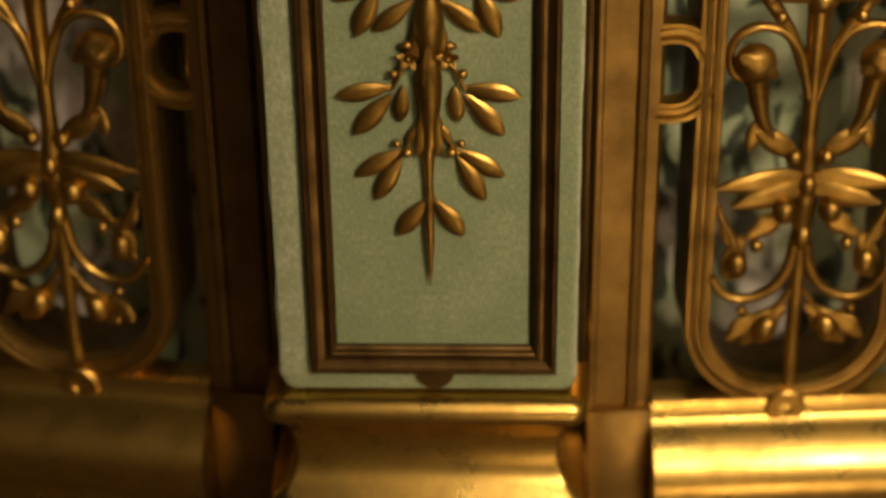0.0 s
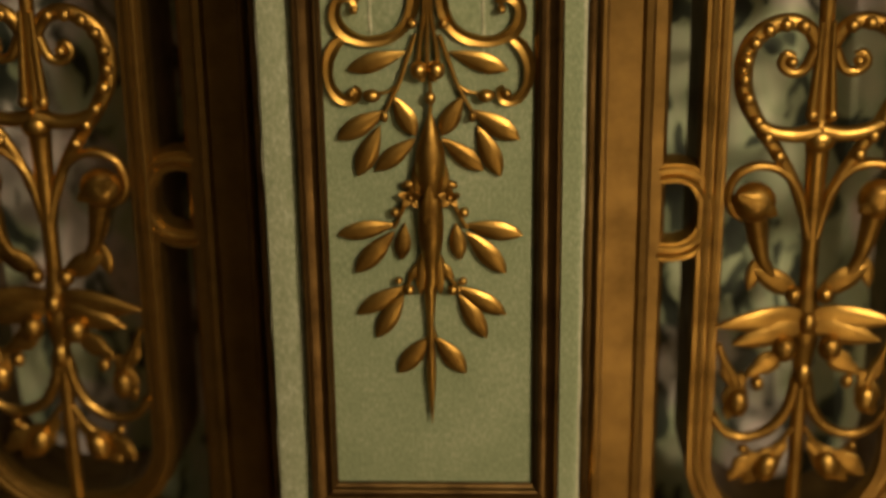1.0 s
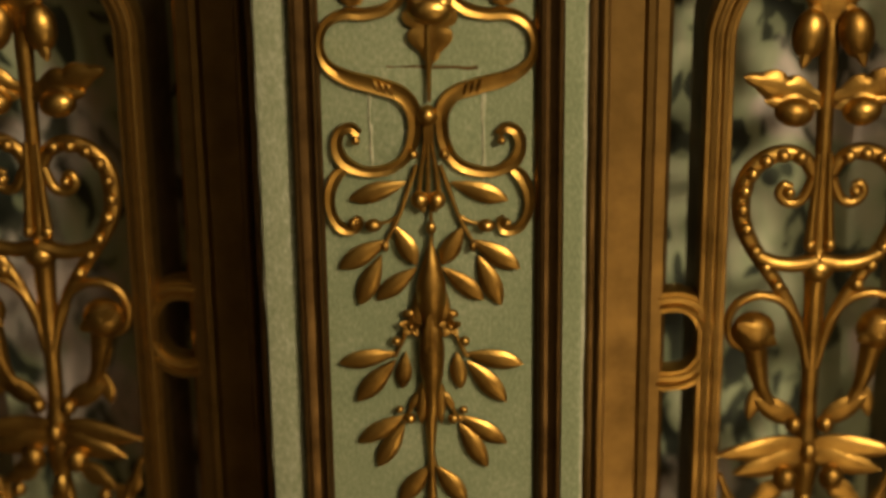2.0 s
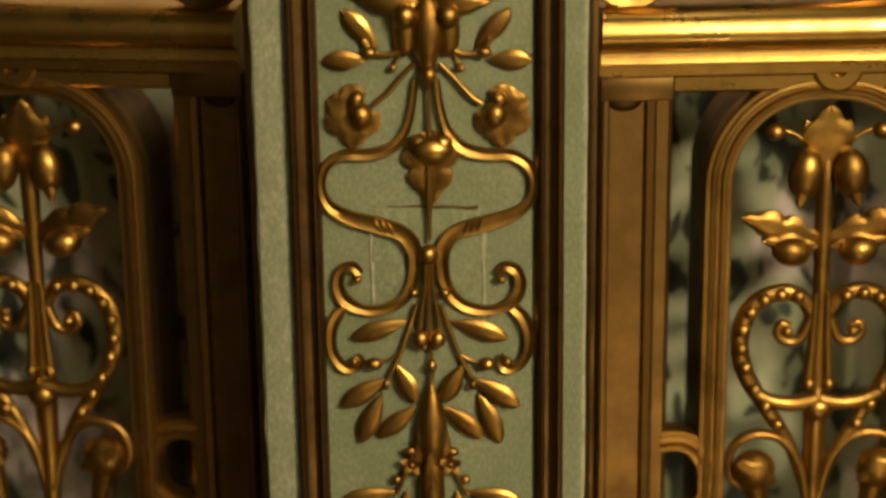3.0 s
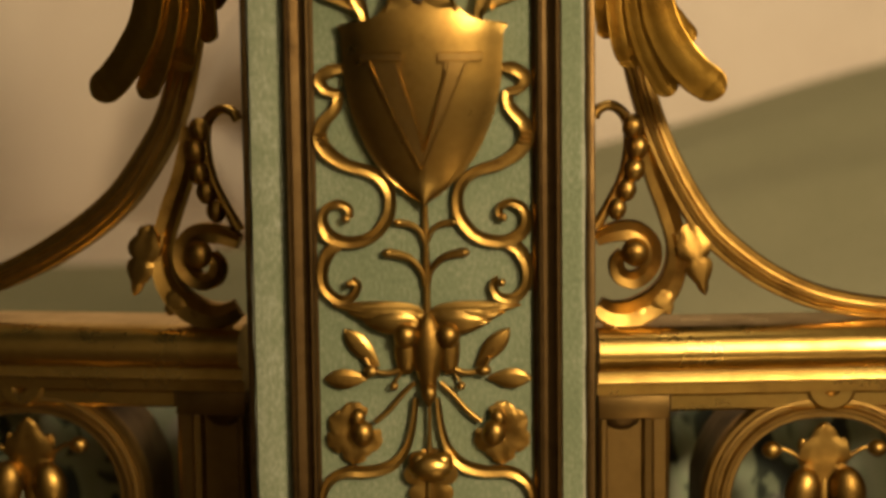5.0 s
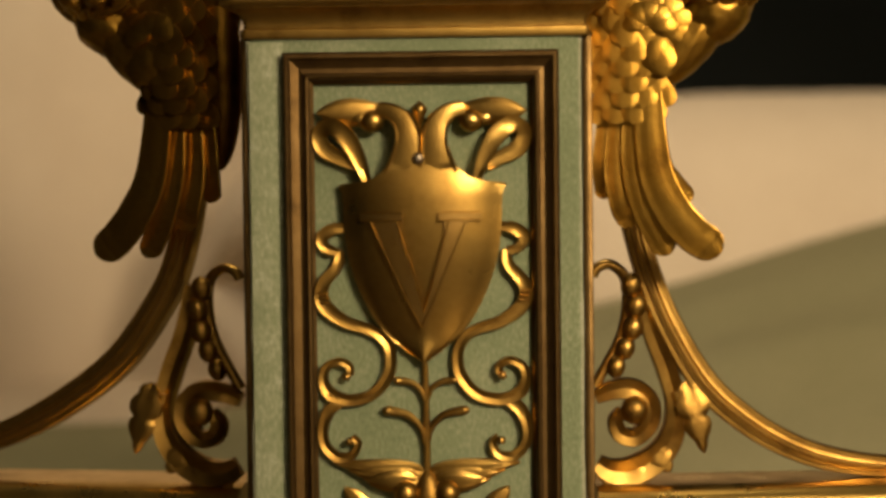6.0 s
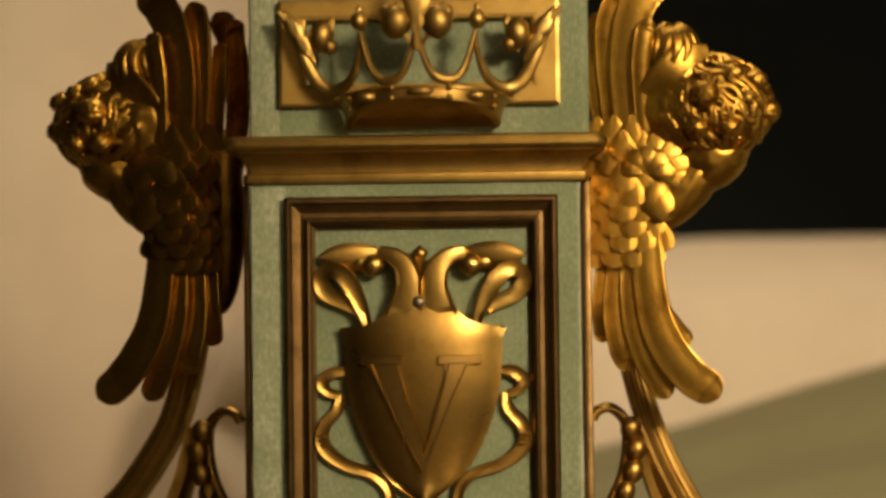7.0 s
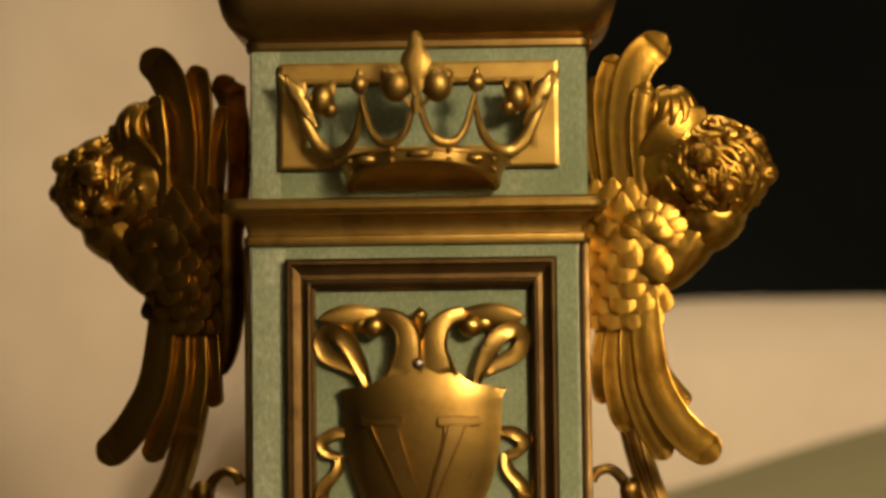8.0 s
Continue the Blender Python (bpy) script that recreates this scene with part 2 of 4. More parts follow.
def run(bm, profile, x0, x1, bow=0.0, steps=1):
    """A straight or slightly bowed moulding of (z, d) rows from x0 to x1."""
    rings = []
    for i in range(steps + 1):
        t = i / steps
        x = x0 + (x1 - x0) * t
        rings.append([bm.verts.new(V(x, z, d + bow * t * t)) for z, d in profile])
    k = len(profile)
    for a, b in zip(rings, rings[1:]):
        for i in range(k):
            bm.faces.new((a[i], a[(i + 1) % k], b[(i + 1) % k], b[i]))
    bm.faces.new(rings[0])
    bm.faces.new(rings[-1][::-1])


def strip(bm, a, b, inner_a, inner_b, profile):
    """One mitred side of a picture frame; profile rows (t from outer to inner edge, height)."""
    rings = []
    for o, i in ((a, inner_a), (b, inner_b)):
        rings.append([bm.verts.new(V(o[0] + (i[0] - o[0]) * t, o[1] + (i[1] - o[1]) * t, h)) for t, h in profile])
    k = len(profile)
    for i in range(k):
        bm.faces.new((rings[0][i], rings[0][(i + 1) % k], rings[1][(i + 1) % k], rings[1][i]))
    bm.faces.new(rings[0])
    bm.faces.new(rings[1][::-1])


def piece(name, build, parent, material, *args, **kw):
    """One small part of its own."""
    return part(name, made(build, *args, **kw), material, parent, "", 50)


def made(build, *args, **kw):
    bm = bmesh.new()
    build(bm, *args, **kw)
    return bm


# ---- the room ----
def slab(name, x0, x1, y0, y1, z0, z1, material, label, category):
    bm = bmesh.new()
    r = bmesh.ops.create_cube(bm, size=1)
    for v in r["verts"]:
        v.co = Vector((x1 if v.co.x > 0 else x0, y1 if v.co.y > 0 else y0, z1 if v.co.z > 0 else z0))
    return tagged(part(name, bm, material), label, category, "", "structure")


slab("floor", -3.2, 3.2, -3.2, 4.2, -0.1, 0.0, FLOOR, "dark oak gallery floor", "floor")
slab("ceiling", -3.2, 3.2, -3.2, 4.2, 3.4, 3.5, WALL, "dark gallery ceiling", "ceiling")
slab("wall_north", -3.2, 3.2, 4.2, 4.3, 0, 3.4, WALL, "dark gallery wall behind the bed", "wall")
# South and east walls are unseen, made pale to reflect in the gilding.
slab("wall_south", -3.2, 3.2, -3.3, -3.2, 0, 3.4, BOUNCE_PALE, "unseen pale wall facing the bed, added to bounce light", "wall")
slab("wall_west", -3.3, -3.2, -3.2, 4.2, 0, 3.4, WALL, "dark gallery side wall", "wall")
slab("wall_east", 3.2, 3.3, -3.2, 4.2, 0, 3.4, BOUNCE_PALE, "unseen pale side wall, added to bounce light", "wall")


# ---- bedding behind the footboard ----
def cloth(name, fun, nu, nv, thick, material, label, category):
    """A sheet of cloth from a function of u, v in 0..1, thickened to a solid."""
    bm = bmesh.new()
    grid = [[bm.verts.new(fun(i / nu, j / nv)) for j in range(nv + 1)] for i in range(nu + 1)]
    for i in range(nu):
        for j in range(nv):
            bm.faces.new((grid[i][j], grid[i + 1][j], grid[i + 1][j + 1], grid[i][j + 1]))
    ob = part(name, bm, material, None, "", 80)
    mod = ob.modifiers.new("thickness", "SOLIDIFY")
    mod.thickness = thick
    return tagged(ob, label, category)


def mattress_bm():
    bm = bmesh.new()
    r = bmesh.ops.create_cube(bm, size=1)
    for v in r["verts"]:
        v.co = Vector((0.95 if v.co.x > 0 else -0.95, 2.2 if v.co.y > 0 else 0.30, 1.02 if v.co.z > 0 else 0.35))
    bmesh.ops.bevel(bm, geom=bm.edges[:], offset=0.05, segments=3, affect="EDGES")
    return bm


tagged(part("mattress", mattress_bm(), LINEN), "thick cream mattress inside the bed frame", "mattress")
slab("bed_base", -0.95, 0.95, 0.30, 2.2, 0.0, 0.35, WALL, "dark boarded base under the mattress", "bed base")


def spread_at(u, v):
    x = -1.0 + 2.0 * u
    s = v
    y = 0.165 + 0.50 * s
    crest = max(-0.215, min(0.0, -0.196 + 0.27 * (x + 0.164)))
    z = 1.035 + (0.215 + crest) * math.sin(0.5 * math.pi * min(1, s * 1.05)) ** 0.8
    return Vector((x, y + 0.006 * noise.noise(Vector((x * 14, v * 5, 4))), z + 0.008 * noise.noise(Vector((x * 5, v * 6, 7)))))


cloth("bedspread", spread_at, 90, 60, 0.008, SPREAD, "olive green satin bedspread drawn over the bed", "bedspread")


def drop_at(u, v):
    x = -1.0 + 2.0 * u
    y = 0.165 + 0.012 * math.sin(x * 23 + 2 * v) + 0.012 * noise.noise(Vector((x * 6, v * 2, 1)))
    return Vector((x, y, 0.30 + 0.737 * v))


cloth("bed_valance", drop_at, 120, 24, 0.005, BROCADE, "flowered green brocade hanging down behind the footboard", "valance")


def pillow_at(u, v):
    a = 2 * math.pi * u
    x = 0.42 + (0.62 - 0.04 * math.cos(2 * a)) * (2 * v - 1)
    puff = (1 - (2 * v - 1) ** 6) ** 0.5
    y = 0.86 + 0.20 * math.cos(a) * puff
    z = 1.13 + (0.165 * math.sin(a) + 0.012 * noise.noise(Vector((x * 7, a, 2)))) * puff
    return Vector((x, y, z))


cloth("pillow", pillow_at, 48, 40, 0.002, LINEN, "plump cream linen bolster lying on the green bedspread", "pillow")


def curtain_at(u, v):
    x = -1.3 + 1.24 * u
    y = 1.15 + 0.035 * math.sin(x * 17 + 0.6 * math.sin(3 * v)) + 0.03 * noise.noise(Vector((x * 3, v * 2, 5)))
    return Vector((x, y, 0.5 + 2.6 * v))


cloth("bed_curtain", curtain_at, 140, 30, 0.004, LINEN, "cream linen bed curtain hanging in soft folds", "curtain")

# ---- the bed post ----
POST = thing("bed_post", "sage green velvet bed post mounted with gilt bronze relief ornament", "bed post")
PX0, PX1 = -77.0, 70.5
EYE_AT = Vector((0.0363, -0.857, EYE))
SET_BACK = 1.05  # the footboard stands well behind the front of the post


def post_plate(bm, x0, x1, z0, z1, d0, d1, r):
    """A velvet-covered board with rounded lower corners and a softly rolled edge."""
    out = []
    for k in range(7):
        a = radians(180 + 15 * k)
        out.append((x0 + r + r * math.cos(a), z0 + r + r * math.sin(a)))
    for k in range(7):
        a = radians(270 + 15 * k)
        out.append((x1 - r + r * math.cos(a), z0 + r + r * math.sin(a)))
    out += [(x1, z1), (x0, z1)]
    cx, cz = (x0 + x1) / 2, (z0 + z1) / 2
    rings = []
    for inset, d in ((0, d0), (0, d1 - 4.5), (0.5, d1 - 2.4), (1.6, d1 - 0.8), (3.4, d1)):
        rings.append([bm.verts.new(V(x + (inset if x < cx else -inset), z + (inset if z < cz else 0), d)) for x, z in out])
    k = len(out)
    for a, b in zip(rings, rings[1:]):
        for i in range(k):
            bm.faces.new((a[i], a[(i + 1) % k], b[(i + 1) % k], b[i]))
    bm.faces.new(rings[0])
    bm.faces.new(rings[-1][::-1])


part("velvet_panel", made(post_plate, PX0, PX1, -545, 50, -14, 0, 7), VELVET, POST, "sage green velvet, rubbed pale along its edge", 60)
part("velvet_frieze", made(post_plate, -76.6, 75.0, 60, 140, -60, 0, 1.5), VELVET, POST, "sage green velvet band behind the crown", 60)
part("post_foot", made(box, -90, 84, -1250, -659, -110, 14, 3), GOLD_BROWN, POST, "browned bronze foot of the post")
part("post_core", made(box, PX0 + 2, PX1 - 2, -546, 66, -100, -15, 1.5), GOLD_BROWN, POST, "browned bronze body of the post")
for x0, x1 in ((-80.6, -77.2), (70.7, 75.2)):
    part("side_bead", made(box, x0, x1, -531, 49, -70, -5, 1.2), GOLD_BROWN, POST, "narrow browned bronze bead")

PATCH = part("velvet_patch", made(box, -26.5, 23.5, -302, -239.6, 0.05, 0.7, 0.3), VELVET, POST, "paler patch let into the velvet")


def thread(bm, a, b, r, seed):
    """A frayed line of thread, wavering a little."""
    rng = random.Random(seed)
    n = 9
    pts = [(a[0] + (b[0] - a[0]) * k / n + rng.uniform(-0.4, 0.4), a[1] + (b[1] - a[1]) * k / n + rng.uniform(-0.4, 0.4), 0.6, r * rng.uniform(0.3, 1.2), 0.35) for k in range(n + 1)]
    sweep(bm, pts, ROUND, 3)


part("seam", made(thread, (-18, -239.4), (22, -239.8), 0.8, 3), GOLD_BROWN, PATCH, "dark slit seam along the patch")
part("seam", made(thread, (-26.4, -246), (-25.6, -286), 0.9, 4), VELVET_WORN, PATCH, "pale frayed seam")
part("seam", made(thread, (24.2, -249), (24.8, -304), 1.1, 5), VELVET_WORN, PATCH, "pale frayed seam")


def worn_edge(bm, x, z0, z1, d, r, seed):
    """A rubbed roll of pile along a corner, of uneven width."""
    rng = random.Random(seed)
    n = 40
    sweep(bm, [(x + rng.uniform(-0.15, 0.15), z0 + (z1 - z0) * k / n, d, r * rng.uniform(0.6, 1.15), r * rng.uniform(0.7, 1.0)) for k in range(n + 1)], ROUND, 2)


part("worn_edge", made(worn_edge, -75.9, -536, 48, -1.9, 1.5, 1), VELVET_WORN, POST, "pale rubbed pile along the corner")
part("worn_edge", made(worn_edge, 69.4, -536, 48, -1.9, 1.2, 2), VELVET_WORN, POST, "pale rubbed pile along the corner")
part("worn_edge", made(worn_edge, -75.6, 70, 136, -1.9, 1.4, 3), VELVET_WORN, POST, "pale rubbed pile along the corner")

part("velvet_margin", made(box, -76.2, -60.9, -535, 47, -0.5, 0.5, 0.4), VELVET_EDGE, POST, "velvet margin rubbed pale and dusty")
part("velvet_margin", made(box, -75.8, -63.2, 62, 136, -0.5, 0.4, 0.3), VELVET_EDGE, POST, "velvet margin rubbed pale and dusty")

FRAME = [(0, 0.2), (0, 5.5), (0.08, 6.6), (0.18, 6.6), (0.24, 5.4), (0.30, 5.0), (0.52, 4.2), (0.66, 4.6), (0.70, 5.4), (0.78, 6.0), (0.86, 5.4), (0.90, 3.4), (1, 2.6), (1, 0.2)]
O = ((-60.6, 42.3), (60.3, 42.3), (60.3, -531), (-60.6, -531))
I = ((-47.6, 28.3), (47.5, 28.3), (47.5, -516.5), (-47.6, -516.5))
frame_ob = thing("panel_frame", "", "")
frame_ob.parent = POST
frame_ob["label"] = "moulded browned bronze frame"
for k in range(4):
    part("frame_strip", made(strip, O[k], O[(k + 1) % 4], I[k], I[(k + 1) % 4], FRAME), GOLD_BROWN, frame_ob, "", 14)


def tab(bm):
    rim = [(0.2 + 10 * math.cos(radians(a)), -531.5 + 10.5 * math.sin(radians(a))) for a in range(180, 361, 15)]
    a = [bm.verts.new(V(x, z, 0.1)) for x, z in rim]
    b = [bm.verts.new(V(x, z, 1.6)) for x, z in rim]
    for i in range(len(rim)):
        bm.faces.new((a[i], a[(i + 1) % len(rim)], b[(i + 1) % len(rim)], b[i]))
    bm.faces.new(a)
    bm.faces.new(b[::-1])


part("tab", made(tab), GOLD_BROWN, POST, "dull half-round bronze tab")

CORNICE = [(-1, 48.6), (2.4, 48.6), (2.9, 50.2), (2.7, 52.4), (1.2, 53.2), (1.4, 55.4), (2.4, 57.8), (4.2, 60.0), (7.0, 61.6), (8.4, 61.9), (8.6, 62.6), (10.4, 63.0), (11.6, 64.6), (11.8, 66.4), (11.0, 68.2), (9.4, 69.1), (7.6, 69.4), (-1, 69.4)]
part("cornice", made(wrapped, CORNICE, -77, 71.5, 60, 1.5), GOLD_MATTE, POST, "stepped gilt bronze cornice", 24)
CUP = [(-1, 136.4), (0.6, 136.4), (2.0, 137.4), (2.2, 140), (0.8, 141.4), (1.6, 142.4), (5.4, 144.4), (9.4, 148), (12, 152.6), (13.8, 159), (14.6, 168), (14.6, 186), (-1, 186)]
part("upper_cup", made(wrapped, CUP, -77, 75.5, 60, 6), GOLD_STILE, POST, "swelling gilt bronze cup moulding", 40)
BASE = [(-1, -545.8), (3, -546), (6.6, -548), (9, -551.6), (9.6, -555), (8.6, -558.6), (6, -561.2), (2.4, -562.4), (1.6, -564), (-0.8, -567), (-3, -573), (-4.4, -581), (-4.2, -590), (-2, -597.6), (2, -603), (7, -607), (9, -610), (9, -618), (12, -622), (12, -660), (-1, -660)]
part("base_moulding", made(wrapped, BASE, PX0, PX1 - 3, 110, 3), GOLD_RAIL, POST, "polished gilt bronze foot moulding", 40)


# relief on the front: right half given, left half mirrored
def halves(build):
    for side in (1, -1):
        build(side)


def both(name, build, parent, label="", material=None, smooth=35):
    for side in (1, -1):
        bm = bmesh.new()
        build(bm, side)
        part(name, bm, material or GOLD, parent, label, smooth)


SHIELD_W = ((-95.0, 0.3), (-88.6, 9), (-81, 17.2), (-73.5, 22.6), (-65.5, 26.8), (-57, 30.2), (-49, 32.6), (-41, 34.0), (-33, 34.7), (-24, 35.0), (-19, 35.6), (-16.4, 37.0), (-15.4, 34.0), (-14.9, 29.4), (-14.3, 24.8), (-12.6, 20.4), (-9.5, 16.6), (-6, 13.6), (-2.5, 11.2), (0.0, 9.6))


def shield_width(z):
    for (a, wa), (b, wb) in zip(SHIELD_W, SHIELD_W[1:]):
        if a <= z <= b:
            return wa + (wb - wa) * (z - a) / (b - a)
    return 9.4


def dome(x, z):
    """Height of the shield's dome over the velvet."""
    w = shield_width(min(z, -19.0)) * 1.01
    s = min(1.0, abs(x) / w)
    g = 1.0 if z > -30 else max(0.30, 1 - ((-30 - z) / 66) ** 1.6)
    top = 1.0 if z < -24 else max(0.4, 1 - ((z + 24) / 34) ** 2)
    keel = 0.9 * max(0.0, min(1.0, (-72 - z) / 20)) * (1 - min(1.0, abs(x) / 5))
    return 4.4 + 9.4 * g * top * (1 - s ** 2.1) ** 0.8 + keel


def shield_bm():
    bm = bmesh.new()
    n = 22
    fronts, backs = [], []
    for z, w in spline(SHIELD_W, 3):
        w = max(w, 0.3)
        row_f, row_b = [], []
        for k in range(n + 1):
            s = 2 * k / n - 1
            s = math.copysign(abs(s) ** 0.85, s)
            lip = 0.9 if abs(s) > 0.955 and z < -16 else 0.0
            row_f.append(bm.verts.new(V(w * s, z, dome(w * s, z) + lip)))
            row_b.append(bm.verts.new(V(w * s, z, 2.0)))
        fronts.append(row_f)
        backs.append(row_b)
    m = len(fronts)
    for i in range(m - 1):
        for k in range(n):
            bm.faces.new((fronts[i][k], fronts[i][k + 1], fronts[i + 1][k + 1], fronts[i + 1][k]))
            bm.faces.new((backs[i][k], backs[i + 1][k], backs[i + 1][k + 1], backs[i][k + 1]))
        for k in (0, n):
            bm.faces.new((fronts[i][k], fronts[i + 1][k], backs[i + 1][k], backs[i][k]))
    for i in (0, m - 1):
        for k in range(n):
            bm.faces.new((fronts[i][k], fronts[i][k + 1], backs[i][k + 1], backs[i][k]))
    return bm


SHIELD = part("shield", shield_bm(), GOLD_BRIGHT, POST, "domed gilt bronze shield with a raised letter V", 50)


def letter_bm():
    """The raised serif capital on the shield, bent to its dome."""
    bm = bmesh.new()
    strokes = [((-22.0, -31.4), (-11.0, -31.4), (0.6, -72), (-0.6, -78.6)), ((11.5, -31.4), (19.5, -31.4), (0.6, -78.6), (-0.2, -73)),
               ((-27.0, -28.2), (-8.5, -28.2), (-8.5, -31.6), (-27.0, -31.6)), ((7.3, -28.2), (26.2, -28.2), (26.2, -31.6), (7.3, -31.6))]
    for p0, p1, p2, p3 in strokes:
        tall = p2[1] < -40
        n = 14
        top, low = [], []
        for k in range(n + 1):
            t = k / n
            if tall:
                flare = 1.6 * max(0, 1 - t * 7)
                a = (p0[0] + (p3[0] - p0[0]) * t - flare, p0[1] + (p3[1] - p0[1]) * t)
                b = (p1[0] + (p2[0] - p1[0]) * t + flare, p1[1] + (p2[1] - p1[1]) * t)
            else:
                a = (p0[0] + (p1[0] - p0[0]) * t, p0[1])
                b = (a[0], p3[1])
            mid = ((a[0] + b[0]) / 2, (a[1] + b[1]) / 2)
            row = [a, mid, b]
            top.append([bm.verts.new(V(p[0], p[1], dome(*p) + 2.4)) for p in row])
            low.append([bm.verts.new(V(p[0], p[1], dome(*p) - 2.5)) for p in row])
        for k in range(n):
            for e in (0, 1):
                bm.faces.new((top[k][e], top[k][e + 1], top[k + 1][e + 1], top[k + 1][e]))
                bm.faces.new((low[k][e], low[k + 1][e], low[k + 1][e + 1], low[k][e + 1]))
            for e in (0, 2):
                bm.faces.new((top[k][e], top[k + 1][e], low[k + 1][e], low[k][e]))
        for k in (0, n):
            for e in (0, 1):
                bm.faces.new((top[k][e], top[k][e + 1], low[k][e + 1], low[k][e]))
    return bm


# Same metal as the shield; its shaded look is put into a darker gilt.
part("letter", letter_bm(), GOLD_SATIN, SHIELD, "raised serif capital V", 30)


def letter_rim(bm, pts):
    sweep(bm, [(x, z, dome(x, z) + 2.3, 0.42, 0.5) for x, z in pts], ROUND, 5)


for rim in (((-22.6, -31.6), (-17, -44), (-9, -62), (-0.8, -78.6)), ((-11.0, -31.6), (-7.6, -44), (-2.4, -60), (0.2, -72)), ((0.2, -72), (4, -60), (8.6, -44), (11.6, -31.6)), ((-0.6, -78.6), (6.4, -62), (14, -44), (19.4, -31.6)),
            ((-27, -31.6), (-18, -31.6), (-8.5, -31.6)), ((7.3, -31.6), (17, -31.6), (26.2, -31.6)), ((-27, -28.2), (-18, -28.2), (-8.5, -28.2)), ((7.3, -28.2), (17, -28.2), (26.2, -28.2))):
    part("letter_rim", made(letter_rim, rim), GOLD_BRIGHT, SHIELD)


HORN = [(-1.1, -0.8), (-1.1, 0.35), (-0.98, 0.62), (-0.8, 0.4), (0, 0.62), (0.8, 0.4), (0.98, 0.62), (1.1, 0.35), (1.1, -0.8)]


def horn(bm, s):
    sweep(bm, [(8.0, -12, 10.0, 7.6, 3), (6.6, -5, 10.2, 6.4, 3), (5.8, 1, 10.2, 5.4, 3), (6.0, 6, 10.0, 5.0, 3), (7.8, 11.4, 9.6, 4.4, 2.8), (12.2, 15.4, 9, 3.6, 2.5), (19, 17.4, 8, 2.8, 2)], HORN, 6, 0, s)


both("shield_horn", horn, SHIELD, "", GOLD_BRIGHT)


def wing_leaf(bm, s):
    leaf(bm, (13, 17.2), (46.0, 15.6), 11, 4.6, 3, 2, 0, s)
    leaf(bm, (22, 15.4), (38, 11.0), 7, 4.2, 2.2, 1, 2, s)
    blob(bm, 21.5, 11.6, 6, 5.6, 5, 4.5, 14, 20, 0, s)
    blob(bm, 27, 12.8, 4.6, 5, 3.6, 3, 12, 0, 0, s)


both("acanthus_tip", wing_leaf, SHIELD, "", GOLD_BRIGHT)
part("finial", made(turned, -0.8, 6, [(20.4, 0.3), (17.4, 3.4), (13.6, 2.4), (10, 1.2), (5, 0.6)], 12), GOLD_BRIGHT, SHIELD)
part("screw", made(blob, -1.4, -4.7, 11.5, 2.8, 2.6, 2.2), STEEL, SHIELD, "dull steel screw head")


def ribbon_loop(bm, s):
    sweep(bm, [(24.0, -18, 8, 1.4, 1.4), (24.8, -12, 8, 1.8, 1.5), (27.4, -5, 8, 2.6, 1.5), (31.4, 3, 8, 3.2, 1.4), (36.4, 8.6, 7, 3.2, 1.4), (42.0, 9.6, 5.4, 2.8, 1.3), (45.0, 5.6, 4, 2.8, 1.3), (42.4, -0.6, 4, 3.0, 1.3), (35, -4.4, 4.4, 2.6, 1.3), (28.6, -8.4, 5, 1.6, 1.2)], RIBBON, 6, 0, s)


both("ribbon_loop", ribbon_loop, SHIELD, "", GOLD_BRIGHT)

RELIEF = part("relief_stem", made(tube, [(0.2, -93), (0.4, -110), (0.6, -125), (0.6, -142)], 2.6, 1.3, 1.7, 6), GOLD, POST, "chased gilt bronze scroll relief")


def side_ribbon(bm, s):
    sweep(bm, [(34.0, -34.8, 4, 1.6, 1.2), (40, -35.6, 4.4, 2.2, 1.3), (44.6, -39.4, 4, 2.2, 1.3), (42.4, -44.0, 4, 1.8, 1.3), (37.0, -45.6, 4, 1.5, 1.2)], RIBBON, 6, 0, s)
    sweep(bm, [(36.6, -45.0, 3.4, 1.6, 1.2), (38.0, -52.0, 4.4, 2.0, 1.3), (43.6, -58.6, 4.6, 2.3, 1.4), (45.2, -65.6, 4, 2.5, 1.4), (41.6, -71.6, 4, 2.6, 1.4), (33.6, -76.8, 4, 2.2, 1.4), (24, -79.8, 4, 2.0, 1.4), (17.6, -84.2, 4, 2.0, 1.5), (14.8, -91.0, 4, 2.0, 1.6), (16.0, -100.2, 4, 2.1, 1.6),
               (23.0, -108.6, 4, 2.1, 1.6), (33.4, -111.2, 4, 2.2, 1.6), (41.6, -108.4, 4, 2.4, 1.6), (44.8, -102.4, 4, 1.9, 1.6), (43.2, -96.4, 4, 1.6, 1.6), (37.8, -94.0, 4, 1.5, 1.6), (33.2, -96.2, 4, 1.4, 1.6), (33.0, -100.0, 4.4, 1.4, 1.8)], RIBBON, 5, 0, s)
    for k in range(3):
        blob(bm, 44.6 - 0.6 * k, -63.5 - 2.1 * k, 5.0, 3.0, 0.8, 1.2, 8, 0, 0, s)
    blob(bm, 34.4, -100.6, 4.6, 2.0, 2.0, 2.2, 10, 0, 0, s)


both("ribbon_scroll", side_ribbon, RELIEF)


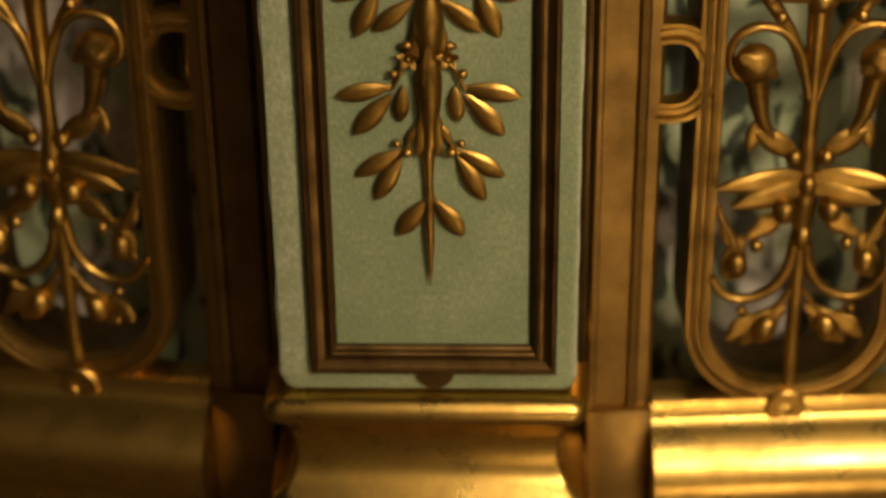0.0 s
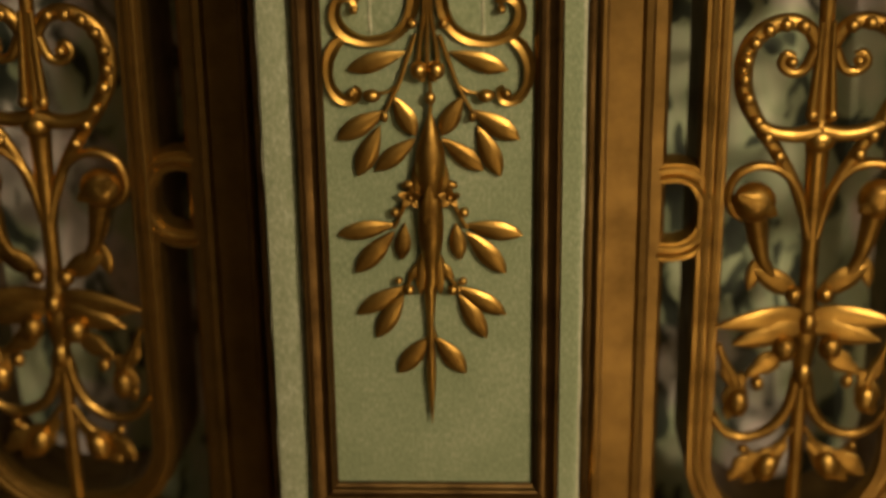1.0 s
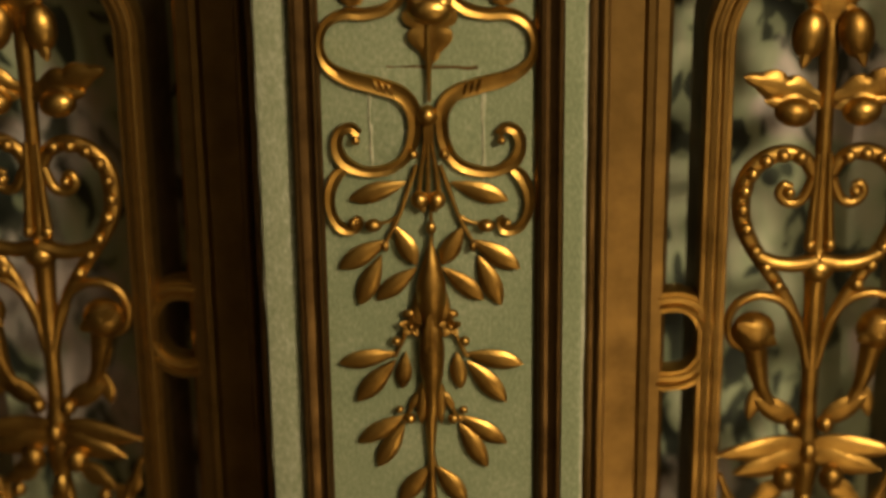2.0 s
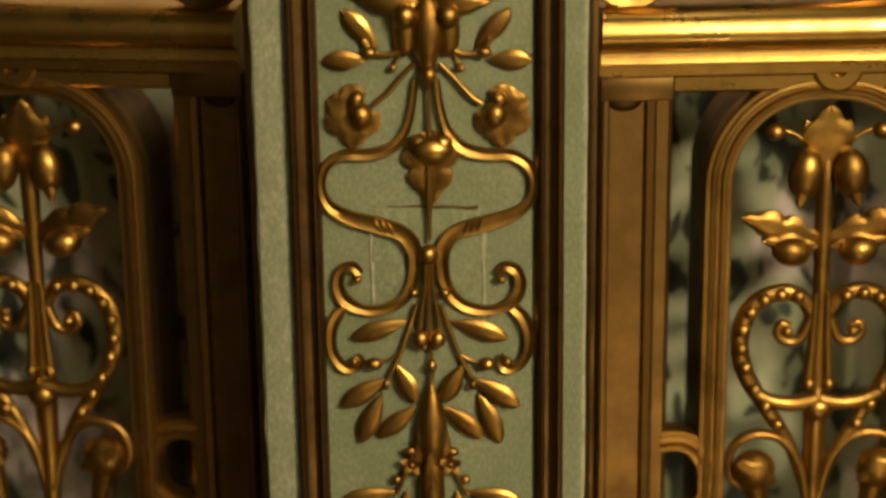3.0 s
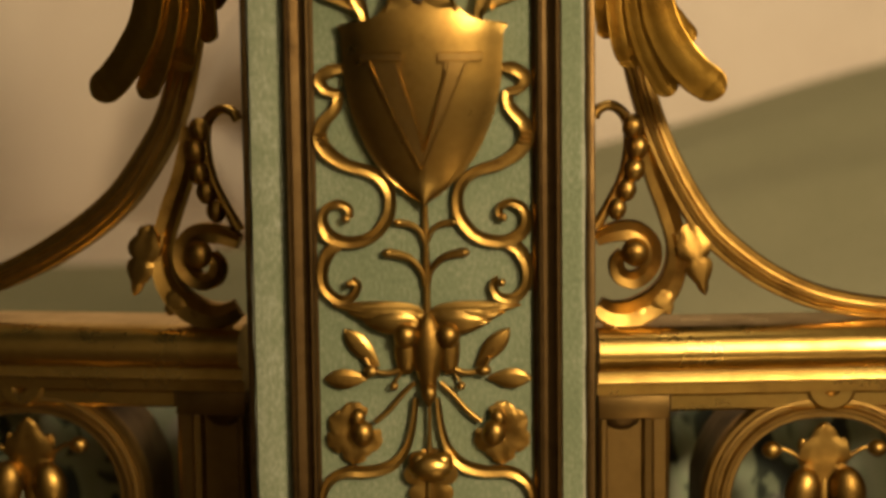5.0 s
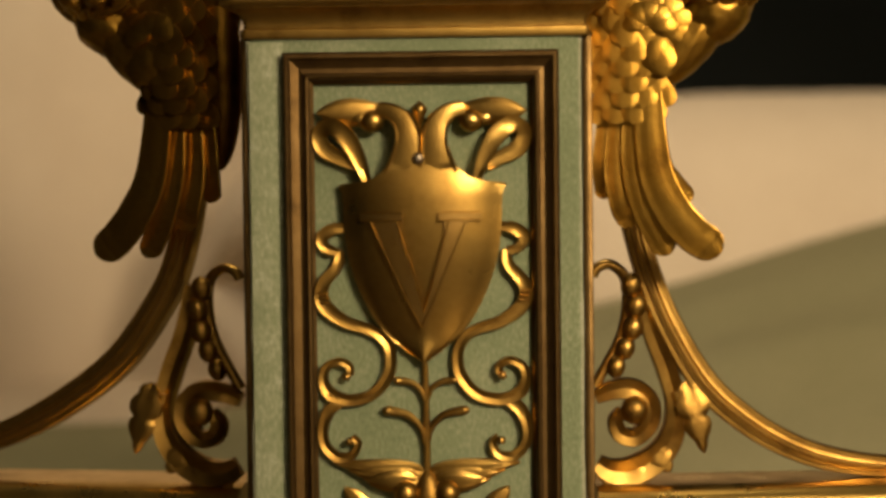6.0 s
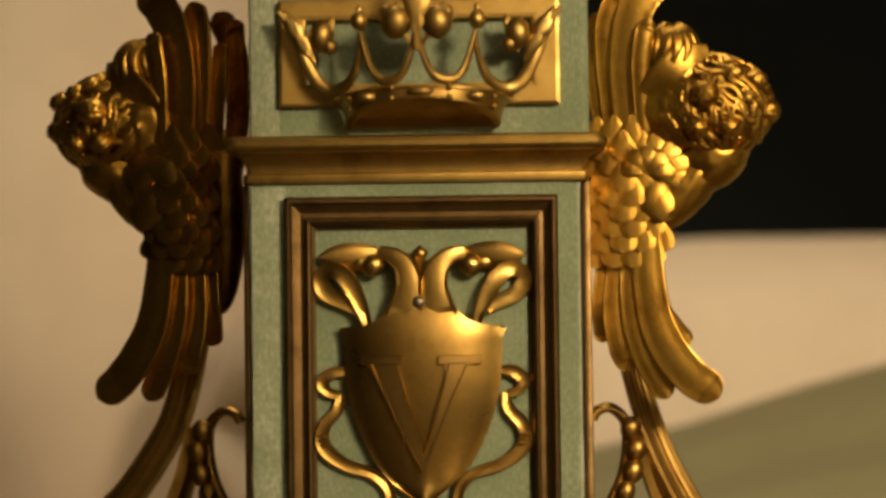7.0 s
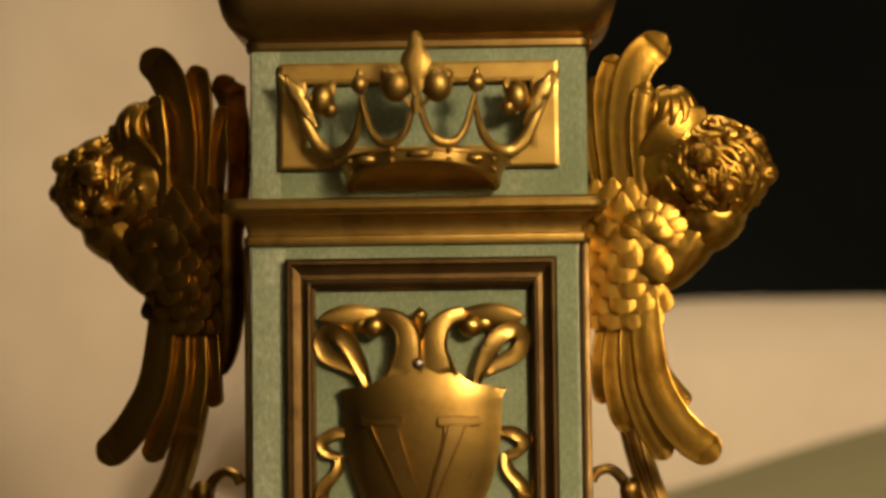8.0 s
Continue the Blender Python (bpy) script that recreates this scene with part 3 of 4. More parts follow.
def low_scroll(bm, s):
    sweep(bm, [(36.4, -111.2, 3.6, 2.0, 1.3), (42.2, -115.6, 4, 2.3, 1.5), (45.2, -123.4, 4, 2.0, 1.5), (44.2, -131.4, 4, 1.8, 1.5), (38.6, -136.6, 4, 2.0, 1.6), (32.4, -135.6, 4, 1.6, 1.6), (29.8, -130.4, 4, 1.4, 1.6), (32.4, -127.6, 4.4, 1.4, 1.7)], RIBBON, 6, 0, s)
    blob(bm, 33.6, -129.4, 4.8, 1.9, 1.9, 2.2, 10, 0, 0, s)


both("volute", low_scroll, RELIEF)


def sprig(bm, s):
    tube(bm, [(0.8, -112), (3.0, -106.6), (7, -103.6), (12.4, -102.6)], 3, 1.0, 1.7, 6, 1, ROUND, 0.4, s)
    blob(bm, 12.6, -102.6, 3.2, 2.1, 1.6, 1.8, 10, 0, 0.4, s)
    tube(bm, [(1.2, -131), (2.4, -124.6), (6.6, -119.4), (11, -117.2), (17.4, -116.0)], 3, 1.0, 2.2, 6, 1, ROUND, 0.4, s)
    blob(bm, 17.2, -116.0, 3.2, 2.8, 2.1, 2.2, 10, 0, 0.4, s)


both("sprig", sprig, RELIEF)


def bird_wing(bm, s):
    leaf(bm, (1.0, -143.2), (42.2, -139.4), 8.4, 4.6, 2.6, -1.0, 0, s, 0.4, 0.3, 1.6, 0.6)
    leaf(bm, (3.0, -145.6), (35.0, -142.6), 9.0, 5.0, 2.6, -1.0, 0, s, 0.4, 0.3, 1.6, 0.7)
    leaf(bm, (4.0, -147.2), (28.6, -146.4), 10.0, 6.0, 3.2, -1.5, 0, s, 0.4, 0.3, 1.6, 0.8)


both("wing", bird_wing, RELIEF, "", GOLD_BRIGHT)


def bird_body(bm):
    turned(bm, 0.8, 4.5, [(-142, 0.5), (-146, 4), (-152, 6.6), (-160, 7.4), (-167, 6.2), (-174, 3.8), (-180, 3.2), (-185, 0.5)], 16, 0.8)
    blob(bm, 1.2, -178.2, 8, 3.6, 3.9, 3.2, 14)


part("bird_body", made(bird_body), GOLD, RELIEF)


def breast(bm, s):
    blob(bm, 9.6, -152.4, 7.0, 5.6, 5.8, 5.4, 16, 0, 0.4, s)
    turned(bm, 0.4 + s * 9.4, 3.5, [(-152, 5.0), (-160, 5.2), (-167, 4.2), (-170, 2.0)], 14, 0.8)


both("breast", breast, RELIEF)


def bird_sprig(s):
    piece("twig", tube, RELIEF, GOLD, [(7, -160), (10.6, -166), (16, -169.4), (24, -168.6), (28, -163)], 4, 1.6, 1.2, 6, 1, ROUND, 0.4, s)
    piece("laurel_leaf", leaf, RELIEF, GOLD, (21.6, -167.4), (37.0, -150.2), 8.4, 2.6, 2.2, 0, 0, s, 0.4)
    piece("laurel_leaf", leaf, RELIEF, GOLD, (26.6, -172.4), (46.4, -172.6), 8.6, 2.6, 2.2, 0, 0, s, 0.4)
    piece("berry", blob, RELIEF, GOLD, 25.4, -168.6, 4.8, 3.4, 2.6, 2.8, 12, 0, 0.4, s)
    piece("twig", tube, RELIEF, GOLD, [(10, -166), (13, -171), (15, -175)], 3, 0.7, 0.7, 5, 1, ROUND, 0.4, s)
    piece("berry", blob, RELIEF, GOLD, 15.2, -175.6, 4, 2.0, 2.0, 2.0, 10, 0, 0.4, s)


halves(bird_sprig)


def vine_flower(s):
    piece("twig", tube, RELIEF, GOLD, [(6, -174), (12, -180), (18, -187), (24, -192)], 3.4, 1.1, 1.3, 6, 1, ROUND, 0.4, s)
    for a, l, w in ((-80, 16, 15), (-28, 15.5, 15), (-134, 12.5, 14), (22, 14, 14), (72, 13, 14)):
        piece("vine_leaf", leaf, RELIEF, GOLD, (31.5, -195.5), (31.5 + l * math.cos(radians(a)), -195.5 + l * math.sin(radians(a))), w, 2.6, 1.6, 0, 2, s, 0.4, 0.3, 1.2, 1.5)
    piece("berry", blob, RELIEF, GOLD, 29.6, -196.4, 6.0, 5.4, 6.2, 5.2, 16, 15, 0.4, s)
    piece("berry", blob, RELIEF, GOLD, 31.6, -189.6, 5.2, 3.4, 4.4, 3.6, 12, -20, 0.4, s)


halves(vine_flower)


def long_stem(bm, s):
    sweep(bm, [(4.8, -181, 4, 1.0, 1.0), (6.2, -193, 4, 1.2, 1.2), (9.4, -204, 4, 1.5, 1.4), (16, -211.6, 4, 2.1, 1.6), (26, -214.4, 4, 2.1, 1.6), (36.6, -214.6, 4, 2.0, 1.6), (44.0, -219.0, 4, 1.7, 1.6), (47.0, -227, 4, 1.4, 1.6), (44.8, -236.4, 4, 1.7, 1.6), (36, -243.0, 4, 2.6, 1.6), (22, -247.0, 4.4, 3.0, 1.7), (12, -250.4, 4.6, 2.8, 1.8),
               (7.0, -256.8, 4.6, 2.8, 1.8), (6.0, -265, 4, 2.4, 1.8), (7.4, -274, 4, 2.2, 1.8), (11.6, -281.6, 4, 2.0, 1.7), (19, -286.0, 4, 2.0, 1.7), (29, -286.8, 4, 1.8, 1.7), (37.6, -282.6, 4, 2.4, 1.7), (41.0, -275.4, 4, 2.2, 1.7), (39.4, -268.4, 4, 2.0, 1.7), (34.4, -266.2, 4, 1.8, 1.7), (31.0, -269.2, 4.2, 1.5, 1.7)], RIBBON, 5, 0, s)
    for k in range(3):
        blob(bm, 16.8 + 2.9 * k, -248.0 + 0.7 * k, 5.6, 0.9, 3.3, 1.4, 8, 20, 0, s)
    blob(bm, 32.4, -272.0, 4.8, 2.1, 2.1, 2.4, 10, 0, 0, s)
    blob(bm, 7.0, -278.2, 5.4, 2.3, 2.3, 2.3, 12, 0, 0, s)


both("long_scroll", long_stem, RELIEF)


def heart_bud(bm):
    blob(bm, 1.3, -212.2, 5.4, 10.2, 6.6, 6.0, 22)
    blob(bm, -3.4, -209.6, 4.6, 5.4, 4.6, 4.6, 16, 20)
    blob(bm, 6.0, -209.6, 4.6, 5.4, 4.6, 4.6, 16, -20)
    leaf(bm, (1.4, -204), (1.4, -238), 24, 2.2, 2.4, 0, 3, 1, 0, 0.5, 1.4, 0.7)
    turned(bm, 1.0, 4, [(-180, 0.9), (-196, 0.9), (-208, 1.4)], 10)
    turned(bm, 0.6, 4.6, [(-218, 1.6), (-230, 1.8), (-240, 1.2), (-254, 0.8)], 10)


part("heart_bud", made(heart_bud), GOLD, RELIEF)


def knot(bm):
    blob(bm, -0.2, -259.4, 7.5, 4.6, 4.6, 4.6, 18)
    for x0, x1 in ((-1.6, -5), (-0.2, -0.6), (1.4, 4.6)):
        tube(bm, [(x0, -263), (x0 * 1.1, -275), (x1 * 0.7, -286), (x1, -298)], 4.6, 1.0, 1.1, 5)
    for x in (-4.2, 3.4):
        blob(bm, x, -299.6, 6.4, 4.0, 4.2, 4.0, 14)
        blob(bm, x * 0.72, -303.6, 6.0, 1.9, 1.9, 1.9, 10)
    blob(bm, 0.6, -313.2, 5.5, 2.4, 3.2, 2.4, 12)
    tube(bm, [(0.4, -303), (0.6, -310), (0.6, -320)], 4.4, 0.8, 1.0, 4)


part("knot", made(knot), GOLD, RELIEF)


def s_scroll(bm, s):
    sweep(bm, [(35.4, -284.0, 3.4, 1.2, 1.2), (41.6, -289.4, 4, 2.2, 1.5), (44.8, -298, 4, 2.0, 1.6), (44.0, -307.6, 4, 1.7, 1.6), (39.6, -314.0, 4, 1.9, 1.6), (34.0, -314.8, 4, 1.6, 1.6), (31.6, -311.0, 4.2, 1.4, 1.6), (34, -308.8, 4.6, 1.3, 1.7)], RIBBON, 6, 0, s)
    blob(bm, 34.8, -311.2, 4.8, 2.2, 2.2, 2.4, 10, 0, 0, s)
    blob(bm, 25.6, -312.2, 5, 4.0, 3.0, 3.2, 12, 0, 0, s)


both("s_scroll", s_scroll, RELIEF)


def leaf_tiers(s):
    m = -0.4
    piece("twig", tube, RELIEF, GOLD, [(5, -284), (9, -296), (13, -308), (19.4, -321)], 3.6, 1.1, 1.0, 6, 1, ROUND, m, s)
    piece("twig", tube, RELIEF, GOLD, [(13, -308), (18, -311), (24, -312)], 3.4, 0.9, 0.9, 5, 1, ROUND, m, s)
    piece("laurel_leaf", leaf, RELIEF, GOLD, (9.4, -292.4), (35.4, -300.8), 8.6, 3, 2.6, 0, 0, s, m)
    piece("laurel_leaf", leaf, RELIEF, GOLD, (19.0, -320.2), (40.8, -333.8), 9.4, 3, 2.8, 0.5, 0, s, m)
    piece("laurel_leaf", leaf, RELIEF, GOLD, (21.6, -327.6), (32.2, -352.0), 9.4, 3, 2.8, 0, 0, s, m)
    piece("laurel_leaf", leaf, RELIEF, GOLD, (15.0, -313.0), (5.4, -331.4), 8.6, 4, 2.6, 1, 0, s, m)
    piece("laurel_leaf", leaf, RELIEF, GOLD, (5.4, -333.6), (24.2, -349.4), 8.4, 3, 2.6, 0, 0, s, m)
    piece("berry", blob, RELIEF, GOLD, 19.4, -322.4, 5, 1.8, 2.6, 1.8, 10, 0, m, s)
    piece("twig", tube, RELIEF, GOLD, [(6, -356), (10, -364), (13, -371), (16.4, -378)], 3.2, 1.0, 1.0, 5, 1, ROUND, m, s)
    piece("laurel_leaf", leaf, RELIEF, GOLD, (15.4, -376.4), (42.2, -381.4), 8.6, 3, 2.6, 0.5, 0, s, m)
    piece("laurel_leaf", leaf, RELIEF, GOLD, (16.2, -380.0), (34.6, -400.8), 9.4, 3, 2.8, 0.5, 0, s, m)
    piece("laurel_leaf", leaf, RELIEF, GOLD, (11.4, -376.0), (13.2, -394.4), 7.4, 3, 2.4, 0, 0, s, m)
    piece("twig", tube, RELIEF, GOLD, [(4, -392), (7, -400), (10, -406), (13, -411)], 3.2, 1.0, 0.9, 5, 1, ROUND, m, s)
    piece("laurel_leaf", leaf, RELIEF, GOLD, (12.0, -408.2), (34.6, -422.6), 8.4, 3, 2.6, 0, 0, s, m)
    piece("laurel_leaf", leaf, RELIEF, GOLD, (12.4, -412.0), (25.6, -435.2), 8.8, 3, 2.6, 0, 0, s, m)
    piece("laurel_leaf", leaf, RELIEF, GOLD, (1.0, -435.0), (15.6, -454.4), 9.2, 2.6, 2.6, 0, 0, s, m)
    piece("twig", tube, RELIEF, GOLD, [(-0.4, -428), (0.6, -433), (2, -437)], 3, 1.4, 1.0, 4, 1, ROUND, m, s)


halves(leaf_tiers)


def blossoms(s):
    m = -0.4
    for k in range(5):
        a = radians(72 * k + 20)
        piece("petal", leaf, RELIEF, GOLD, (8.6, -361.8), (8.6 + 5.6 * math.cos(a), -361.8 + 5.6 * math.sin(a)), 4.6, 5, 1.0, 1.8, 0, s, m, 0.5, 0.9, 0.5)
    piece("berry", blob, RELIEF, GOLD, 8.6, -361.8, 6, 1.6, 1.6, 1.6, 10, 0, m, s)
    piece("berry", blob, RELIEF, GOLD, 15.4, -369.4, 4.6, 2.4, 2.4, 2.4, 10, 0, m, s)
    piece("berry", blob, RELIEF, GOLD, 9.4, -355.8, 4, 3.4, 2.2, 2.0, 10, 10, m, s)
    piece("berry", blob, RELIEF, GOLD, 9.8, -409.0, 5, 2.6, 2.6, 2.6, 12, 0, m, s)
    piece("berry", blob, RELIEF, GOLD, 14.6, -404.6, 4.4, 2.0, 2.0, 2.0, 10, 0, m, s)
    piece("petal", leaf, RELIEF, GOLD, (3.6, -394), (10, -405), 4, 3.6, 1.4, 0, 0, s, m)


halves(blossoms)


def calyx():
    piece("calyx", turned, RELIEF, GOLD, 0.3, 5, [(-318, 0.7), (-323, 1.6), (-331, 4.2), (-341, 6.8), (-350, 6.6), (-358, 4.6), (-364, 3.4)], 18, 0.9)
    for x, a in ((-5.2, -2), (5.4, 2)):
        piece("sepal", leaf, RELIEF, GOLD, (x * 0.6, -334), (x + a, -366), 6, 4.5, 2, 0, 0)
    piece("calyx", turned, RELIEF, GOLD, 0.0, 5, [(-357, 2.4), (-364, 4.8), (-374, 6.0), (-386, 5.2), (-396, 3.4), (-406, 3.0)], 18, 0.9)
    piece("sepal", leaf, RELIEF, GOLD, (-0.4, -352), (-1.6, -378), 5.4, 10, 1.2, -1, 0)
    piece("sepal", leaf, RELIEF, GOLD, (-3.4, -386), (-5.4, -412), 4.6, 4.6, 1.6, 0, 0)
    piece("sepal", leaf, RELIEF, GOLD, (3.0, -386), (4.0, -412), 4.6, 4.6, 1.6, 0, 0)
    piece("calyx", turned, RELIEF, GOLD, -0.8, 4, [(-398, 3.0), (-412, 2.8), (-426, 1.8), (-436, 1.6), (-446, 2.2), (-456, 2.2), (-470, 1.2), (-481, 0.3)], 12, 0.9)


calyx()

# the crown on its plate
CROWN = thing("crown", "", "")
CROWN.parent = POST
CROWN["label"] = "gilt bronze coronet over a rectangular plate"


def plate(bm):
    x0, x1, z0, z1 = -62.8, 61.8, 82.6, 130.0
    a0, a1, b0, b1 = -50.4, 49.4, 92.6, 120.6
    prof = [(0, 0.2), (0, 4.2), (0.12, 4.6), (0.78, 4.6), (0.80, 4.0), (0.86, 4.0), (0.88, 4.6), (0.97, 4.4), (1, 0.2)]
    o = ((x0, z1), (x1, z1), (x1, z0), (x0, z0))
    i = ((a0, b1), (a1, b1), (a1, b0), (a0, b0))
    for k in range(4):
        strip(bm, o[k], o[(k + 1) % 4], i[k], i[(k + 1) % 4], prof)


part("back_plate", made(plate), GOLD_MATTE, CROWN, "flat gilt plate with an engraved line", 4)


def ring_at(a, r, z):
    """A point on the coronet's leaning circlet at angle a."""
    up = (z - 72.4) / 15.6
    d = 5 + r * (1.02 - 0.20 * up) * math.sin(a)
    return (r * math.cos(a) + 1.4, 71.4 + 13.8 * up + (0.32 - 0.22 * up) * (d - 5), d)


def circlet(bm):
    n = 28
    rings = []
    for r, z in ((36.0, 72.4), (37.6, 74.0), (37.6, 76.0), (36.6, 77.2), (36.9, 81.0), (37.2, 84.2), (38.6, 85.2), (38.8, 87.0), (37.6, 88.0), (35.4, 87.6), (34.6, 80), (34.4, 73.0)):
        rr = r * (1 + 0.0022 * (z - 80))
        rings.append([bm.verts.new(V(*ring_at(math.pi * k / n, rr - 0.22 * (88 - z), z))) for k in range(n + 1)])
    k = len(rings)
    for a, b in zip(rings, rings[1:] + rings[:1]):
        for i in range(n):
            bm.faces.new((a[i], a[i + 1], b[i + 1], b[i]))
    bm.faces.new([r[0] for r in rings])
    bm.faces.new([r[-1] for r in rings][::-1])


def circlet_floor(bm):
    n = 28
    low = [bm.verts.new(V(*ring_at(math.pi * k / n, 32.6, 73.6))) for k in range(n + 1)]
    top = [bm.verts.new(V(*ring_at(math.pi * k / n, 33.4, 76.6))) for k in range(n + 1)]
    bm.faces.new(low)
    bm.faces.new(top[::-1])
    for i in range(n + 1):
        bm.faces.new((low[i], low[(i + 1) % (n + 1)], top[(i + 1) % (n + 1)], top[i]))


part("circlet_floor", made(circlet_floor), GOLD, CROWN, "plain underside of the coronet")
part("circlet", made(circlet), GOLD_MATTE, CROWN, "leaning jewelled band")
for k, kind in enumerate((0, 1, 0, 2, 0, 1, 0)):
    a = radians(150 - 20 * k)
    x, z, d = ring_at(a, 36.4, 80.6)
    if kind:
        part("jewel", made(blob, x, z, d, 4.6 if kind == 1 else 6.0, 2.2, 2.4, 12), GOLD_MATTE, CROWN)
    else:
        for dz in (-2.2, 2.2):
            part("jewel", made(blob, x, z + dz, d, 1.5, 1.5, 1.8, 8), GOLD_MATTE, CROWN)


def crown_arc(bm, x0, x1, z_end, z_mid, d0, d1, w0=2.2):
    pts = []
    for k in range(7):
        t = k / 6
        x = x0 + (x1 - x0) * t
        s = 2 * t - 1
        pts.append((x, z_mid + (z_end - z_mid) * abs(s) ** 2.8, d0 + (d1 - d0) * t, w0 - 0.9 * abs(s), 1.8))
    sweep(bm, pts, ROUND, 5)


part("crown_arch", made(crown_arc, -24.6, -0.2, 112, 91.0, 27, 34), GOLD_MATTE, CROWN)
part("crown_arch", made(crown_arc, 0.0, 25.2, 112, 91.0, 34, 27), GOLD_MATTE, CROWN)
for s in (1, -1):
    part("crown_arch", made(sweep, [(25.0, 113, 26, 1.0, 1.4), (25.8, 105, 25, 1.3, 1.6), (28.4, 95.6, 22, 1.9, 1.8), (33, 90.2, 18, 2.4, 1.8), (39.4, 88.6, 14, 2.8, 2.0), (45.6, 92.4, 13, 3.0, 2.0), (50.4, 101, 13, 2.6, 2.0), (54, 110, 13, 2.6, 1.8), (58, 117.6, 14, 2.0, 1.5), (62.6, 124, 15, 0.7, 0.8)], ROUND, 5, 0.4, s), GOLD_MATTE, CROWN)

    def tulip(bm):
        blob(bm, 43.4, 112.6, 15, 5.6, 7.2, 5.6, 16, -8, 0.4, s)
        blob(bm, 39.6, 107.6, 16, 3.4, 3.6, 3.6, 12, 0, 0.4, s)
        leaf(bm, (46, 100), (60, 124), 8, 15, 2.4, 0, 3, s, 0.4)
        leaf(bm, (44, 104), (38, 121), 5, 16, 1.6, 1, 0, s, 0.4)

    part("crown_leaf", made(tulip), GOLD_MATTE, CROWN)

    def pearl(bm):
        blob(bm, 26.0, 117.2, 26.5, 3.8, 4.2, 3.6, 14, 0, 0.4, s)
        blob(bm, 26.0, 122.0, 26.5, 1.6, 2.4, 1.6, 10, 0, 0.4, s)

    part("crown_pearl", made(pearl), GOLD_MATTE, CROWN)

    def lobe(bm):
        blob(bm, 8.8, 115.4, 35, 6.8, 7.6, 6.2, 16, -6, 0, s)
        blob(bm, 12.6, 119.6, 34, 3.4, 3.6, 3.6, 12, 0, 0, s)
        leaf(bm, (3, 106), (12, 124), 6, 36, 2, 1, 2, s)

    part("crown_leaf", made(lobe), GOLD_MATTE, CROWN)


def finial(bm):
    tube(bm, [(0, 103), (0, 109), (0, 116)], 36, 1.6, 2.4, 4)
    leaf(bm, (0, 110), (0, 139.4), 13, 38, 3.2, -3, 2, 1, 0, 0.2, 2.0, 1.0)
    leaf(bm, (0, 114), (-9, 124), 7, 37, 1.6, 1, 0)
    leaf(bm, (0, 114), (9, 124), 7, 37, 1.6, 1, 0)


part("crown_finial", made(finial), GOLD_MATTE, CROWN)

# ---- the openwork footboard panels and rails on both sides ----
MX = -4.2
PD = -22.0


def side_name(s):
    return "brightly lit" if s > 0 else "in shade"


def stile_bm(bm, s, x0=76.5, x1=109.0):
    rows = [(x0, PD - 14), (x0, PD + 4), (x0 + 1.6, PD + 5), (x0 + 3.4, PD + 5), (x0 + 4.6, PD + 2), (x0 + 19.6, PD + 2), (x0 + 21, PD + 5), (x0 + 24, PD + 5.4), (x0 + 25.4, PD + 3.6), (x1 - 2, PD + 3.6), (x1, PD + 2), (x1, PD - 14)]
    lo, hi = -567, -196
    rings = []
    for z in (lo, hi):
        rings.append([bm.verts.new(V(x if s > 0 else 2 * MX - x, z, d)) for x, d in rows])
    k = len(rows)
    for i in range(k):
        bm.faces.new((rings[0][i], rings[0][(i + 1) % k], rings[1][(i + 1) % k], rings[1][i]))
    bm.faces.new(rings[0])
    bm.faces.new(rings[1])
    a, b = (x0, x1) if s > 0 else (2 * MX - x1, 2 * MX - x0)
    box(bm, a, b, -196, -184, PD - 14, PD + 5, 0.8)
    box(bm, a, b, -681, -567, PD - 14, PD + 8, 1.2)


def oval_path(half, cx, top, bot, r):
    pts = []
    for k in range(9):
        a = radians(90 * k / 8)
        pts.append((cx - half * math.sin(a) ** 0.9, top - r + r * math.cos(a)))
    for k in range(1, 6):
        pts.append((cx - half, top - r + (bot + r - (top - r)) * k / 6))
    for k in range(9):
        a = radians(90 * k / 8)
        pts.append((cx - half * math.cos(a) ** 0.9, bot + r - r * math.sin(a)))
    return pts


def fixed_run(bm, pts, d, w, h, profile, mirror, side):
    sweep(bm, [(x, z, d, w, h) for x, z in pts], profile, 2, mirror, side)


def disc_with_hole(bm, x, z, d0, d1, r, hole, seg=24):
    rows = []
    for rr, d in ((r, d0), (r, d1 - 1.2), (r - 1.4, d1), (hole + 0.8, d1), (hole, d1 - 0.8), (hole, d0)):
        rows.append([bm.verts.new(V(x + rr * math.cos(2 * math.pi * i / seg), z + rr * math.sin(2 * math.pi * i / seg), d)) for i in range(seg)])
    for a, b in zip(rows, rows[1:] + rows[:1]):
        for i in range(seg):
            bm.faces.new((a[i], a[(i + 1) % seg], b[(i + 1) % seg], b[i]))


